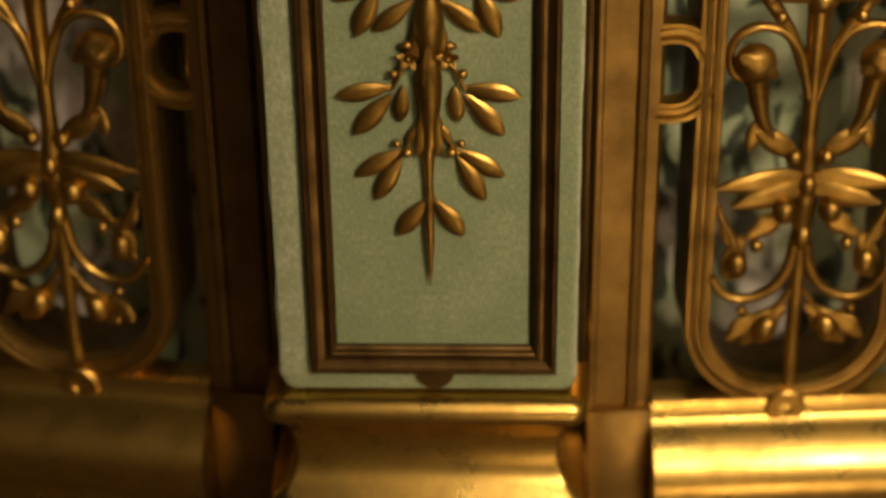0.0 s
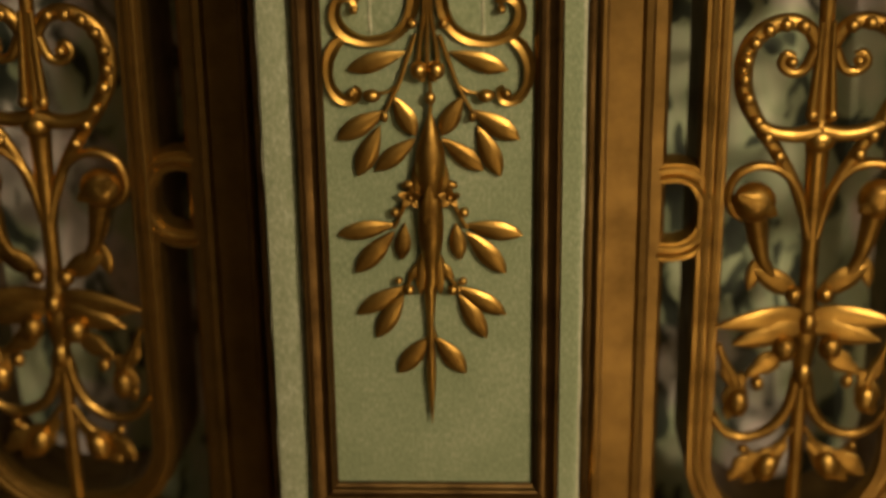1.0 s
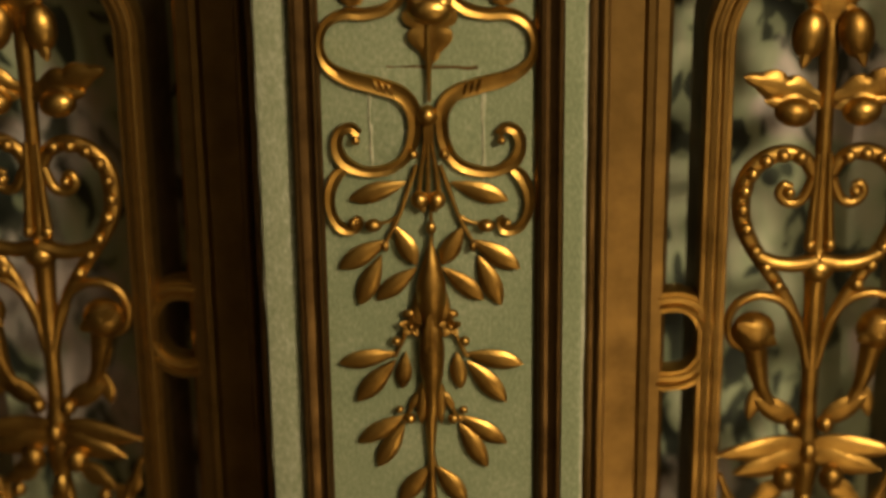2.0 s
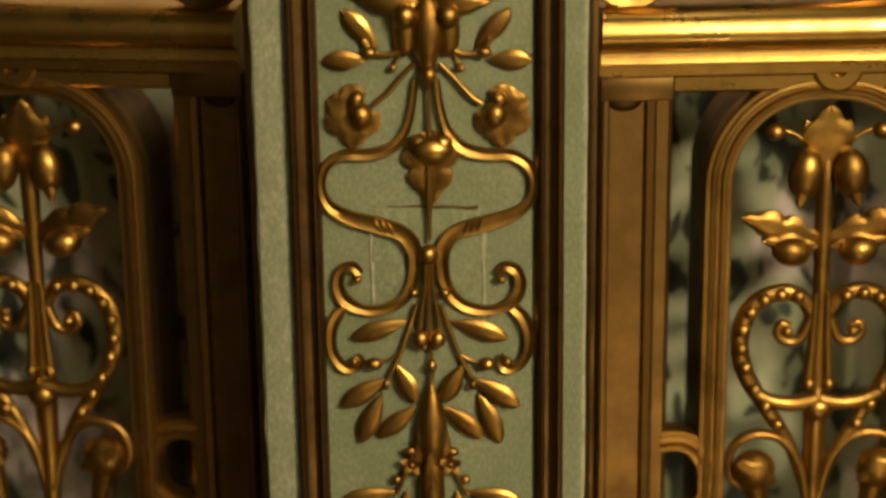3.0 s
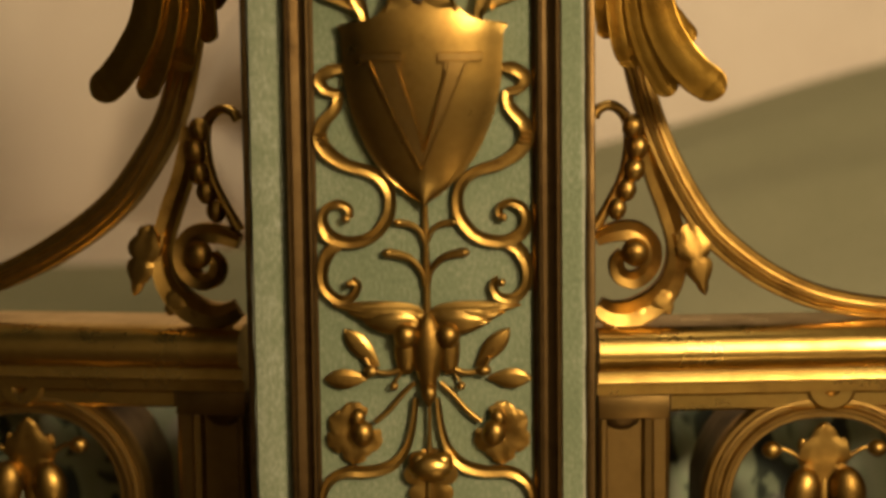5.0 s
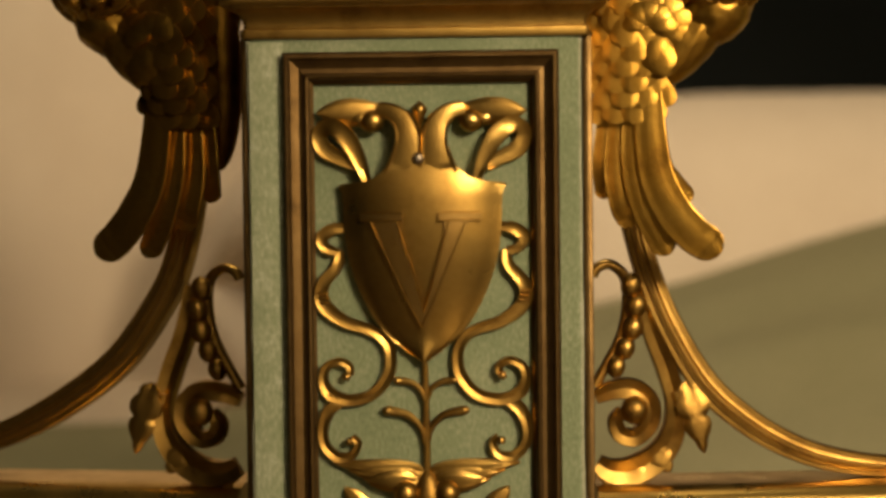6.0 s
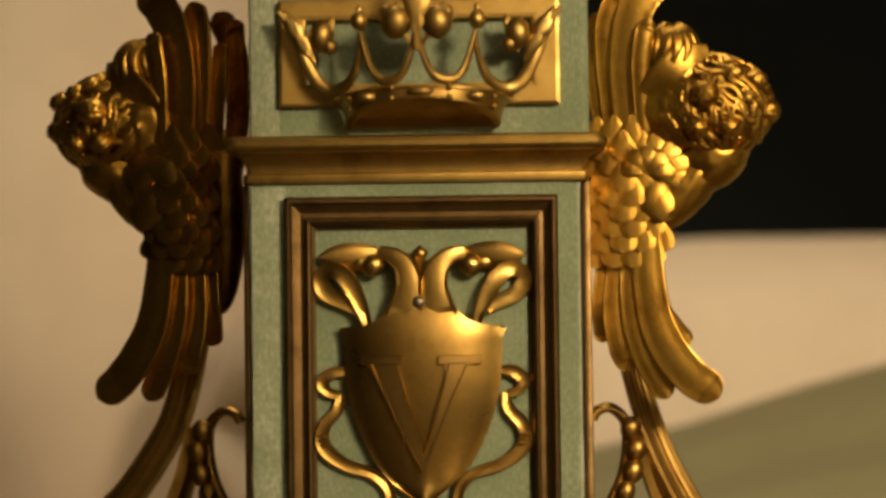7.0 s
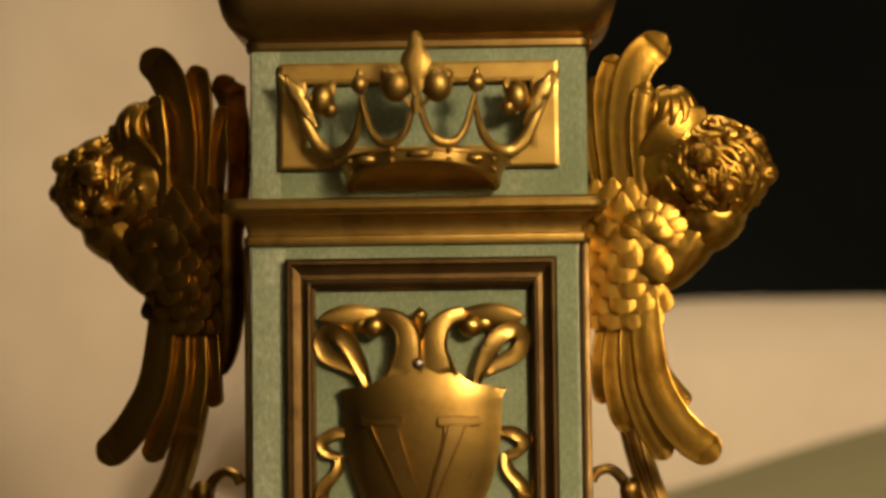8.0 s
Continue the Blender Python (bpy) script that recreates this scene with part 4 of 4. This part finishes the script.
def plant_half(root, m, side):
    """One half of the openwork plant; m mirrors it at the panel's stem."""
    cx = 179.0

    def q(x):
        x = x if m > 0 else 2 * cx - x
        return x

    def tb(pts, d, r0, r1, flat=1.0, swell=0.0):
        piece("tendril", tube, root, GOLD, [(q(x), z) for x, z in pts], d, r0, r1, 6, flat, ROUND, MX, side, swell)

    def bl(x, z, d, rx, rz, rd, turn=0):
        piece("bud" if rx > 3.2 else "bead", blob, root, GOLD, q(x), z, d, rx, rz, rd, 12, turn * m, MX, side)

    def lf(a, b, w, d, rise, curl=0, lobes=0, blunt=1.0):
        piece("leaf", leaf, root, GOLD, (q(a[0]), a[1]), (q(b[0]), b[1]), w, d, rise, curl, lobes, side, MX, 0.2, 2.0, blunt)

    D = PD + 2
    bl(168.6, -231, D + 6, 8.2, 12.0, 7.0, 8)
    lf((172, -222), (165, -246), 9, D + 9, 2.4, 1, 2)
    tb([(177, -224), (168, -216), (161, -211.6), (155, -211.6)], D + 2, 1.3, 1.0)
    bl(155, -211.6, D + 3, 4.6, 4.0, 4.0)
    lf((178, -263), (140.4, -250.6), 15, D + 2, 4, 3, 3)
    lf((176, -266), (150, -262), 10, D + 4, 3, 1, 2)
    bl(163.6, -267.4, D + 5, 9.2, 7.0, 7.0, 10)
    tb([(175.6, -300), (171, -292), (163, -288.2), (153, -290.6), (145.4, -298), (142.4, -309), (143.4, -322), (149, -335), (158, -349), (168, -366), (174, -384)], D + 1, 3.4, 2.4, 0.8, 1.6)
    for k, (x, z) in enumerate(((168, -289.5), (160, -288.6), (152.4, -291), (146.4, -297), (143, -305.4), (142.4, -314.6), (144.6, -324), (149.4, -335), (154.6, -343.6), (160.4, -353))):
        bl(x, z, D + 4.6, 3.3, 3.3, 3.0)
    tb([(174.6, -301), (170, -311), (163.6, -312.4), (159.4, -308), (161.4, -303.6), (165, -305)], D + 1.5, 2.8, 2.0)
    bl(163.8, -307, D + 3, 2.8, 2.8, 3.0)
    tb([(178.6, -340.4), (168, -342.4), (158, -341), (150, -337)], D + 4, 4.2, 3.2)
    tb([(176.4, -288), (175.6, -310), (174.4, -332)], D + 3, 1.4, 2.6)
    bl(174.4, -333, D + 4, 3.0, 3.4, 3.0)
    tb([(177, -396), (172, -374), (164, -362.4), (153, -358.6), (143.4, -362), (138.8, -371), (140.4, -381), (147, -386)], D + 1, 2.5, 2.2, 1.2)
    bl(149.8, -375, D + 6, 10.4, 10.0, 8.6)
    lf((141, -368), (160, -380), 11, D + 13, 2, -2, 2)
    tb([(150.6, -380), (153.0, -393), (156.0, -406), (162, -416)], D + 4, 6.4, 1.8)
    lf((148, -384), (157, -411), 7, D + 4, 2)
    lf((154, -405), (150, -423), 7, D + 3, 2)
    lf((174, -425), (152, -411), 11, D + 4, 3)
    bl(171.4, -425, D + 5, 4.2, 4.6, 4.4)
    lf((178, -437), (134.6, -440), 13, D + 5, 3, 2, 0, 0.6)
    lf((176, -442), (143, -450), 12, D + 6, 3, 1, 0, 0.7)
    bl(168, -452, D + 9, 6.0, 6.6, 5.6)
    tb([(137.4, -452), (141, -462), (146, -472), (147.4, -482)], D + 2, 1.6, 3.2)
    bl(147.6, -483.6, D + 5, 5.6, 7.6, 5.2)
    lf((150, -468), (143, -494), 12, D + 3, 2.4, 0, 2)
    tb([(177, -470), (173.6, -488), (166, -500), (154, -505.4), (143, -502), (136, -492)], D + 1, 3.2, 2.4)
    lf((172, -455), (151, -470), 11, D + 3, 2, 1, 2)
    lf((139, -458), (146, -478), 7, D + 2, 2, 1, 2)
    bl(157, -474, D + 3, 3.4, 3.8, 3.4)
    tb([(176, -500), (168, -512), (160, -516), (153, -512)], D + 2, 1.6, 1.2)
    lf((160, -514), (145, -528), 11, D + 3, 2, 1, 2)
    bl(152, -511, D + 3, 2.8, 2.8, 2.8)
    bl(163.6, -521, D + 5, 6.0, 8.0, 5.0, 20)
    lf((174, -508), (153, -532), 14, D + 2, 2.6, 0, 2)


def centre_bm(bm, s):
    cx = 179.0 if s > 0 else 2 * MX - 179.0
    turned(bm, cx, PD + 2, [(-556, 3.2), (-520, 3.6), (-470, 4.2), (-450, 7.0), (-436, 6.2), (-420, 4.2), (-380, 4.6), (-352, 5.6), (-342, 7.0), (-334, 4.2), (-300, 3.6), (-260, 4.0), (-236, 4.4), (-222, 2.6)], 12)
    blob(bm, cx, -345, PD + 6, 7.4, 6.4, 6.0, 14)
    blob(bm, cx, -440, PD + 7, 4.4, 6.0, 5.0, 12)
    blob(bm, cx, -470, PD + 5, 4.2, 7.0, 4.4, 12)
    leaf(bm, (cx, -238), (cx, -199), 25, PD + 3, 3.4, 3, 3, 1, 0, 0.35, 2.0, 1.0)
    for a, l, w, z in ((66, 25, 11, -230), (114, 25, 11, -230)):
        leaf(bm, (cx, z), (cx + l * math.cos(radians(a)), z + l * math.sin(radians(a))), w, PD + 2, 2, 1, 2, 1, 0, 0.3, 2.0, 1.2)


RAIL = [(-153.4, PD - 26), (-153.0, PD + 4), (-153.4, PD + 10), (-154.8, PD + 15), (-157.2, PD + 18.2), (-159.8, PD + 19.3), (-162.4, PD + 20.1), (-165.2, PD + 20.5), (-168.0, PD + 19.4), (-170.4, PD + 17.0), (-172.0, PD + 13.8), (-172.4, PD + 12.4), (-173.2, PD + 12.4), (-177.4, PD + 13.4), (-178.2, PD + 11.8), (-178.8, PD + 9.0), (-184.0, PD + 8.6), (-184.4, PD - 26)]
TOPRAIL = [(-184.4, PD - 12), (-184.4, PD + 4.4), (-185.6, PD + 5.4), (-191.6, PD + 5.4), (-192.8, PD + 4.0), (-192.8, PD - 12)]
LOWRAIL = [(-562, PD - 12), (-562, PD + 4), (-563.5, PD + 6), (-572, PD + 7), (-574, PD + 8), (-577, PD + 12.5), (-582, PD + 19), (-589, PD + 25.5), (-598, PD + 30.5), (-609, PD + 32), (-620, PD + 28), (-628, PD + 20), (-633, PD + 10), (-680, PD + 10), (-680, PD - 12)]

for s in (1, -1):
    PANEL = thing("bed_footboard", "gilt bronze openwork footboard, " + side_name(s), "footboard", "footboards beside the post")
    part("stile", made(stile_bm, s), GOLD_STILE, PANEL, "upright bronze stile with a sunk panel", 25)
    part("stile", made(stile_bm, s, 249.0, 281.5), GOLD_STILE, PANEL, "", 25)
    for cx in (87.4, 260.0):
        part("tongue", made(blob, cx if s > 0 else 2 * MX - cx, -195.5, PD + 1.6, 8.4, 6.0, 3.0, 16), GOLD_BROWN, PANEL)
    ends = (109.2, 248.8) if s > 0 else (2 * MX - 248.8, 2 * MX - 109.2)
    part("top_rail", made(run, TOPRAIL, *ends), GOLD_RAIL, PANEL, "", 25)
    STEM = part("plant_stem", made(centre_bm, s), GOLD, PANEL, "gilt scrolling plant with beads, buds and wings", 50)
    for m in (1, -1):
        pts = oval_path(48.5, 179.0, -191.0, -563.0, 46)
        pts = [(x if m > 0 else 358.0 - x, z) for x, z in pts]
        part("oval_hoop", made(fixed_run, pts, PD, 6.4, 5.6, BAR, MX, s), GOLD_SATIN, PANEL, "", 30)
        # Strip added behind the hoop; its dark bronze paints the hoop's shaded side.
        part("hoop_shade_web", made(fixed_run, pts, PD - 24, 5.6, 18.0, ((-1, -1), (-1, 1), (1, 1), (1, -1)), MX, s), GOLD_BROWN, PANEL, "deep edge added behind the hoop, its shade put into a dark bronze", 30)
        tie = [(106.0, -362), (115, -361), (124, -365), (129.6, -376), (129.6, -389), (123, -399), (114, -402), (106.0, -401.4)]
        tie = [(x if m > 0 else 358.0 - x, z) for x, z in tie]
        part("tie_scroll", made(fixed_run, tie, PD - 1, 5.4, 6.0, BAR, MX, s), GOLD, PANEL, "", 30)
        plant_half(STEM, m, s)
    hx = 181.5 if s > 0 else 2 * MX - 181.5
    part("boss", made(disc_with_hole, hx, -182.4, PD - 6, PD + 7.0, 11.4, 3.6), GOLD_RAIL, PANEL, "pierced round boss")
    part("boss", made(disc_with_hole, hx - 4 * s, -569.0, PD - 6, PD + 8.4, 10.5, 3.0), GOLD, PANEL, "pierced round boss")
    ends = (75.6, 330) if s > 0 else (2 * MX - 330, 2 * MX - 75.6)
    part("rail", made(run, RAIL, *ends), GOLD_RAIL, PANEL, "rounded gilt bronze handrail", 40)
    ends = (109.4, 330) if s > 0 else (2 * MX - 330, 2 * MX - 109.4)
    part("base_rail", made(run, LOWRAIL, *ends), GOLD_RAIL, PANEL, "swelling gilt bronze bottom rail", 40)
    part("skirting", made(box, *ends, -1250, -681, PD - 12, PD + 8, 1.0), GOLD_BROWN, PANEL, "plain browned bronze skirting")

    hinge = V(76.0 if s > 0 else 2 * MX - 76.0, 0, PD)
    PANEL.matrix_world = Matrix.Translation(EYE_AT) @ Matrix.Scale(SET_BACK, 4) @ Matrix.Translation(-EYE_AT) @ Matrix.Translation(hinge + Vector((0, 0 if s > 0 else 0.012, 0))) @ Matrix.Rotation(radians(4.0 if s > 0 else -7.0), 4, "Z") @ Matrix.Diagonal((1.012 if s > 0 else 1.03, 1, 1, 1)) @ Matrix.Translation(-hinge)


# ---- scroll brackets on the rails ----
BD, BX = -24.0, -4.6


def bracket_bar(bm, s):
    if s > 0:
        pts = ((88, 8, 5), (91, -18, 5.4), (98, -50, 5.6), (108.6, -79, 5.8), (125, -107.6, 6.2), (145, -126.4, 6.2), (168, -139.6, 5.8), (190, -146, 5.2), (215, -148.6, 4.4), (262, -149, 3.6))
    else:
        pts = ((-103, 8, 5), (-106, -18, 5.4), (-114.6, -53, 6.0), (-125, -73.4, 6.4), (-142, -96.2, 6.6), (-166, -115.3, 6.6), (-195, -131.6, 6.2), (-225, -142, 5.6), (-262, -149, 4))
    sweep(bm, [(x, z, BD, w, 5) for x, z, w in pts], BAR, 8)


def bracket_inner(bm, s):
    sweep(bm, [(97, -62, BD, 3.0, 4), (102, -84, BD, 3.6, 4), (108.6, -102, BD, 3.8, 4), (112.4, -118, BD + 1, 3.8, 4), (110.4, -132, BD + 2, 4.4, 4), (103, -142, BD + 3, 5.2, 4), (92, -147.6, BD + 4, 5.4, 4), (83, -147.4, BD + 4, 4.6, 4), (76.6, -144, BD + 3, 3.4, 3)], RIBBON, 6, BX, s)


def scroll_leaf(bm, s, x, z, a):
    leaf(bm, (x - 3, z + 5), (x + 4.0 - a * 3.4, z - 7.4), 12, BD + 3, 2.6, 2, 2, s, BX, 0.3, 1.6, 0.9)


def bead_branch(bm, s):
    sweep(bm, [(75.4, -59, BD, 2.4, 3), (78, -55, BD, 2.4, 3), (84, -54, BD, 2.4, 3), (90, -60, BD, 2.6, 3), (91, -72, BD, 2.6, 3), (88, -86, BD, 2.4, 3), (81.6, -99, BD, 2.4, 3), (76, -109, BD, 2.6, 3)], ROUND, 6, BX, s)
    for x, z, r in ((92.0, -63, 4.6), (94.2, -72.4, 4.9), (92.8, -82.4, 4.8), (89.4, -91.6, 4.4), (85.2, -100, 4.2)):
        blob(bm, x, z, BD + 4, r, r * 1.25, r, 14, 14, BX, s)


def curl_leaf(bm, s):
    sweep(bm, [(76, -114, BD + 1, 2.6, 3), (84, -110.6, BD + 3, 3.6, 3.4), (93, -110.4, BD + 4, 4.0, 3.4), (99.6, -116.4, BD + 4, 4.0, 3.6), (100, -125.6, BD + 4, 3.6, 3.6), (94, -132, BD + 4, 3.4, 3.6), (87, -130.6, BD + 4, 3.2, 3.4), (84.8, -124.4, BD + 4, 2.8, 3.2), (88, -119.6, BD + 5, 2.4, 3)], RIBBON, 6, BX, s)
    blob(bm, 93, -119.6, BD + 6, 6.4, 6.6, 6, 16, 0, BX, s)


def hanging_leaf(bm, s):
    leaf(bm, (117, -107), (124.6, -140), 15, BD + 3, 4, 2, 3, s, BX, 0.5, 2, 0.7)
    tube(bm, [(112, -112), (114, -120), (118, -128)], BD + 2, 2, 1.2, 4, 1, ROUND, BX, s)


# ---- the winged busts above them ----
HX = -7.8

def feather(bm, path, w, d, s, rise=1.5):
    """A long flat feather along a bent path, gently domed, with a thin rim and a spoon-shaped end."""
    k = len(path) - 1
    pts = [(x, z, d + 3 * math.sin(math.pi * i / k) + 2 * i / k, w * (0.62 + 0.38 * math.sin(math.pi * min(0.62, 0.1 + 0.62 * i / k))), rise) for i, (x, z) in enumerate(path)]
    (ax, az), (bx, bz) = path[-2], path[-1]
    l = math.hypot(bx - ax, bz - az)
    for t, f in ((0.35, 0.93), (0.65, 0.74), (0.88, 0.42), (0.98, 0.12)):
        x, z, e, hw, h = pts[k]
        pts.append((bx + (bx - ax) / l * w * t, bz + (bz - az) / l * w * t, e + 0.6 * t, hw * f, h * (1 - 0.5 * t)))
    sweep(bm, pts, [(-1, -0.8), (-1, 0.0), (-0.92, 0.2), (-0.86, 0.14), (-0.4, 0.46), (0, 0.56), (0.4, 0.46), (0.86, 0.14), (0.92, 0.2), (1, 0.0), (1, -0.8)], 6, HX, s)


def lock(bm, ctr, radii, a, b, heading, length, wave, r, s):
    """A wavy lock of hair lying on a rounded mass, thinning to a curled tip."""
    pts = []
    for i in range(9):
        t = i / 8
        turn = heading + wave * math.sin(5.5 * t) + 2.2 * max(0, t - 0.6)
        a += length / 8 * math.cos(turn)
        b += length / 8 * math.sin(turn)
        n = (math.cos(a) * math.cos(b), math.sin(b), math.sin(a) * math.cos(b))
        w = r * (0.55 + 0.45 * math.sin(math.pi * (0.15 + 0.75 * t)))
        pts.append((ctr[0] + radii[0] * n[0], ctr[1] + radii[1] * n[1], ctr[2] + radii[2] * n[2], w, w * 0.8))
    sweep(bm, pts, ROUND, 2, HX, s)


def carved(bm, x, z, d, rx, rz, rd, turn, s, freq, depth, seed):
    """A mass carved into wavy locks."""
    ctr = Vector((x, d, z))
    cut = math.radians(turn)
    rings = []
    nu, nv = 56, 36
    for j in range(nv + 1):
        b = math.pi * (j / nv - 0.5)
        ring = []
        for i in range(nu):
            a = 2 * math.pi * i / nu
            n = Vector((math.cos(a) * math.cos(b), math.sin(a) * math.cos(b), math.sin(b)))
            w = noise.noise(n * 1.7 + Vector((seed, 0, 0)))
            lock = math.sin(freq * (n.x * 0.8 + n.z * 0.5 + 1.3 * w) + 3 * noise.noise(n * 3 + Vector((0, seed, 0))))
            k = 1 + depth * (0.55 * abs(lock) + 0.8 * noise.noise(n * 3.4 + Vector((seed, 3, 1))))
            px, pz = n.x * rx * k, n.z * rz * k
            qx, qz = px * math.cos(cut) + pz * math.sin(cut), -px * math.sin(cut) + pz * math.cos(cut)
            wx = x + qx
            ring.append(bm.verts.new(V(wx if s > 0 else 2 * HX - wx, z + qz, d + n.y * rd * k)))
        rings.append(ring)
    for p, q in zip(rings, rings[1:]):
        for i in range(nu):
            bm.faces.new((p[i], p[(i + 1) % nu], q[(i + 1) % nu], q[i]))


def bust_bm(s):
    bm = bmesh.new()
    rng = random.Random(11)
    # wings rising behind the head, a second pair behind the first
    feather(bm, ((82, 60), (77.6, 92), (77.8, 116), (79, 124)), 4.4, BD - 16, s)
    feather(bm, ((88, 50), (82, 88), (83.6, 114), (90, 128)), 6.2, BD - 24, s)
    feather(bm, ((82, 66), (78.4, 94), (78.2, 112)), 3.6, BD - 3, s)
    feather(bm, ((88, 62), (84.8, 98), (84.8, 119), (87.6, 130)), 5.4, BD + 1, s)
    feather(bm, ((94.5, 62), (92.8, 98), (95.9, 122), (101, 132.6), (105.6, 137)), 8.2, BD + 5, s)
    feather(bm, ((100.4, 68), (99.4, 98), (101.4, 114), (102.2, 117)), 4.2, BD + 10, s)
    blob(bm, 87, 34, BD - 14, 11, 44, 10, 20, 0, HX, s)
    # breast with overlapping scales
    blob(bm, 95, 40, BD + 1, 16, 30, 13, 24, -6, HX, s)
    for row in range(9):
        for k in range(4):
            u = (k + 0.5 * (row % 2) - 1.75) / 2.0
            z = 14 + 6.8 * row
            x = 93.0 + 15.5 * u
            d = BD + 1 + 13.5 * math.cos(u * 1.1) * max(0.16, 1 - ((z - 42) / 42) ** 2) ** 0.5
            leaf(bm, (x - 0.6 * u, z + 10), (x + 1.2 * u, z - 4.6), 11.6, d - 0.6, 0.8, 1.3, 0, s, HX, -0.12, 0.9, 1.7, 0.42)
    # plain neck and leaning head mass
    carved(bm, 118, 46, BD + 1, 11, 25, 11, 40, s, 2, 0.05, 2.0)
    carved(bm, 130, 60, BD + 1, 14, 17, 13, 40, s, 3, 0.07, 15.0)
    carved(bm, 131, 81, BD + 3, 24, 21, 16.5, 15, s, 6, 0.10, 5.0)
    carved(bm, 117, 82, BD + 2, 19, 21, 15, 10, s, 6, 0.10, 7.0)
    carved(bm, 113, 106, BD + 4, 10.5, 13, 11, 12, s, 5, 0.08, 12.0)
    # wavy locks over the head and the knot of hair behind it
    for k in range(110):
        a, b = rng.uniform(0.2, 2.9), rng.uniform(-0.9, 1.05)
        lock(bm, (130, 81, BD + 3), (26, 23.5, 18.6), a, b, rng.uniform(3.3, 4.3) + 3.1 * (k % 2), rng.uniform(0.6, 1.0), rng.uniform(0.5, 1.0), rng.uniform(1.1, 1.9), s)
    for k in range(16):
        lock(bm, (113, 106, BD + 4), (11.2, 13.6, 12), 0.2 + 0.15 * k, -0.85 + 0.05 * (k % 3), 1.5 + 0.25 * math.sin(k * 2.1), 1.9, 0.45, 1.6, s)
    # round knobs of hair at the brow
    for x, z, d, q in ((127, 85.3, 21, 6.4), (148.6, 91.6, 12, 5.2), (153.0, 78.6, 7, 6.0), (123.4, 70.8, 20, 4.8), (136.6, 71, 19, 5.0), (145, 84, 16, 4.4), (139, 95, 15, 4.6)):
        carved(bm, x, z, BD + d, q, q * 0.95, q, 0, s, 7, 0.12, x)
    # cloth band from the wing to the brow
    sweep(bm, [(102, 80, BD + 9, 3.4, 1.4), (105, 88, BD + 13, 5.2, 1.5), (112.5, 97, BD + 15.5, 6.0, 1.6), (121, 102.6, BD + 13.5, 5.4, 1.6), (129, 105, BD + 8, 3.6, 1.4)], RIBBON, 6, HX, s)
    # folded wing bend and the round breast under it
    blob(bm, 103, 56, BD + 6, 12, 12, 5, 20, 0, HX, s)
    for rad, n, d, w in ((20, 7, 12, 11), (13, 5, 14.5, 9.5)):
        for k in range(n):
            a = radians(160 - (170 if rad > 15 else 150) * k / (n - 1))
            leaf(bm, (101 + 1.5 * math.cos(a), 51 + 1.5 * math.sin(a)), (101 + rad * math.cos(a), 51 + rad * math.sin(a)), w, BD + d, 1.6, -1.5, 0, s, HX, 0.0, 1.4, 1.7, 0.42)
    blob(bm, 103.6, 40, BD + 9.6, 8.8, 11.4, 5.2, 24, 20, HX, s)
    leaf(bm, (99, 52), (109, 30), 15, BD + 12.6, 2.6, 1.0, 0, s, HX, 0.0, 1.4, 1.5, 0.5)
    # tail feathers
    feather(bm, ((84, 30), (80.4, -4), (80.8, -20)), 4.2, BD, s)
    feather(bm, ((89, 28), (86.2, -8), (88.8, -26), (91, -32)), 5.4, BD + 3, s)
    feather(bm, ((95, 28), (94.4, -8), (99.6, -30), (106.6, -44)), 5.8, BD + 6, s)
    feather(bm, ((103, 26), (106, -6), (111, -16), (115.8, -22)), 4.4, BD + 3, s)
    feather(bm, ((100, 28), (103.4, -10), (110.8, -28.6), (119, -39), (125, -43.6)), 8.2, BD + 9.5, s)
    return bm


def turn_out(ob, s, cx, angle, stretch, back):
    """Swing a side piece back from the post about its own foot on the post."""
    foot = V(cx + s * 80.0, 0, BD)
    ob.matrix_world = Matrix.Translation(EYE_AT) @ Matrix.Scale(back, 4) @ Matrix.Translation(-EYE_AT) @ Matrix.Translation(foot) @ Matrix.Rotation(radians(angle), 4, "Z") @ Matrix.Diagonal((stretch, 1, 1, 1)) @ Matrix.Translation(-foot)


for s in (1, -1):
    BR = thing("scroll_bracket", "gilt bronze scroll bracket on the rail, " + side_name(s), "bracket", "scroll brackets beside the post")
    part("scroll_bar", made(bracket_bar, s), GOLD, BR, "", 30)
    part("inner_scroll", made(bracket_inner, s), GOLD, BR)
    for x, z, a in ((105, -141, 0), (95, -147, 1), (85, -148, 2)):
        part("scroll_leaf", made(scroll_leaf, s, x, z, a), GOLD, BR)
    part("bead_branch", made(bead_branch, s), GOLD, BR, "", 50)
    part("curled_leaf", made(curl_leaf, s), GOLD, BR)
    part("hanging_leaf", made(hanging_leaf, s), GOLD, BR)
    turn_out(BR, s, BX, 5.0 if s > 0 else -17.0, 1.014 if s > 0 else 1.07, SET_BACK)
    bust = tagged(part("winged_bust", bust_bm(s), GOLD_OLD, None, "", 50), "gilt bronze winged bust beside the post, " + side_name(s), "sculpture", "winged busts beside the post")
    turn_out(bust, s, HX, -7.0 if s > 0 else -28.0, 1.03 if s > 0 else 1.18, 1.02)
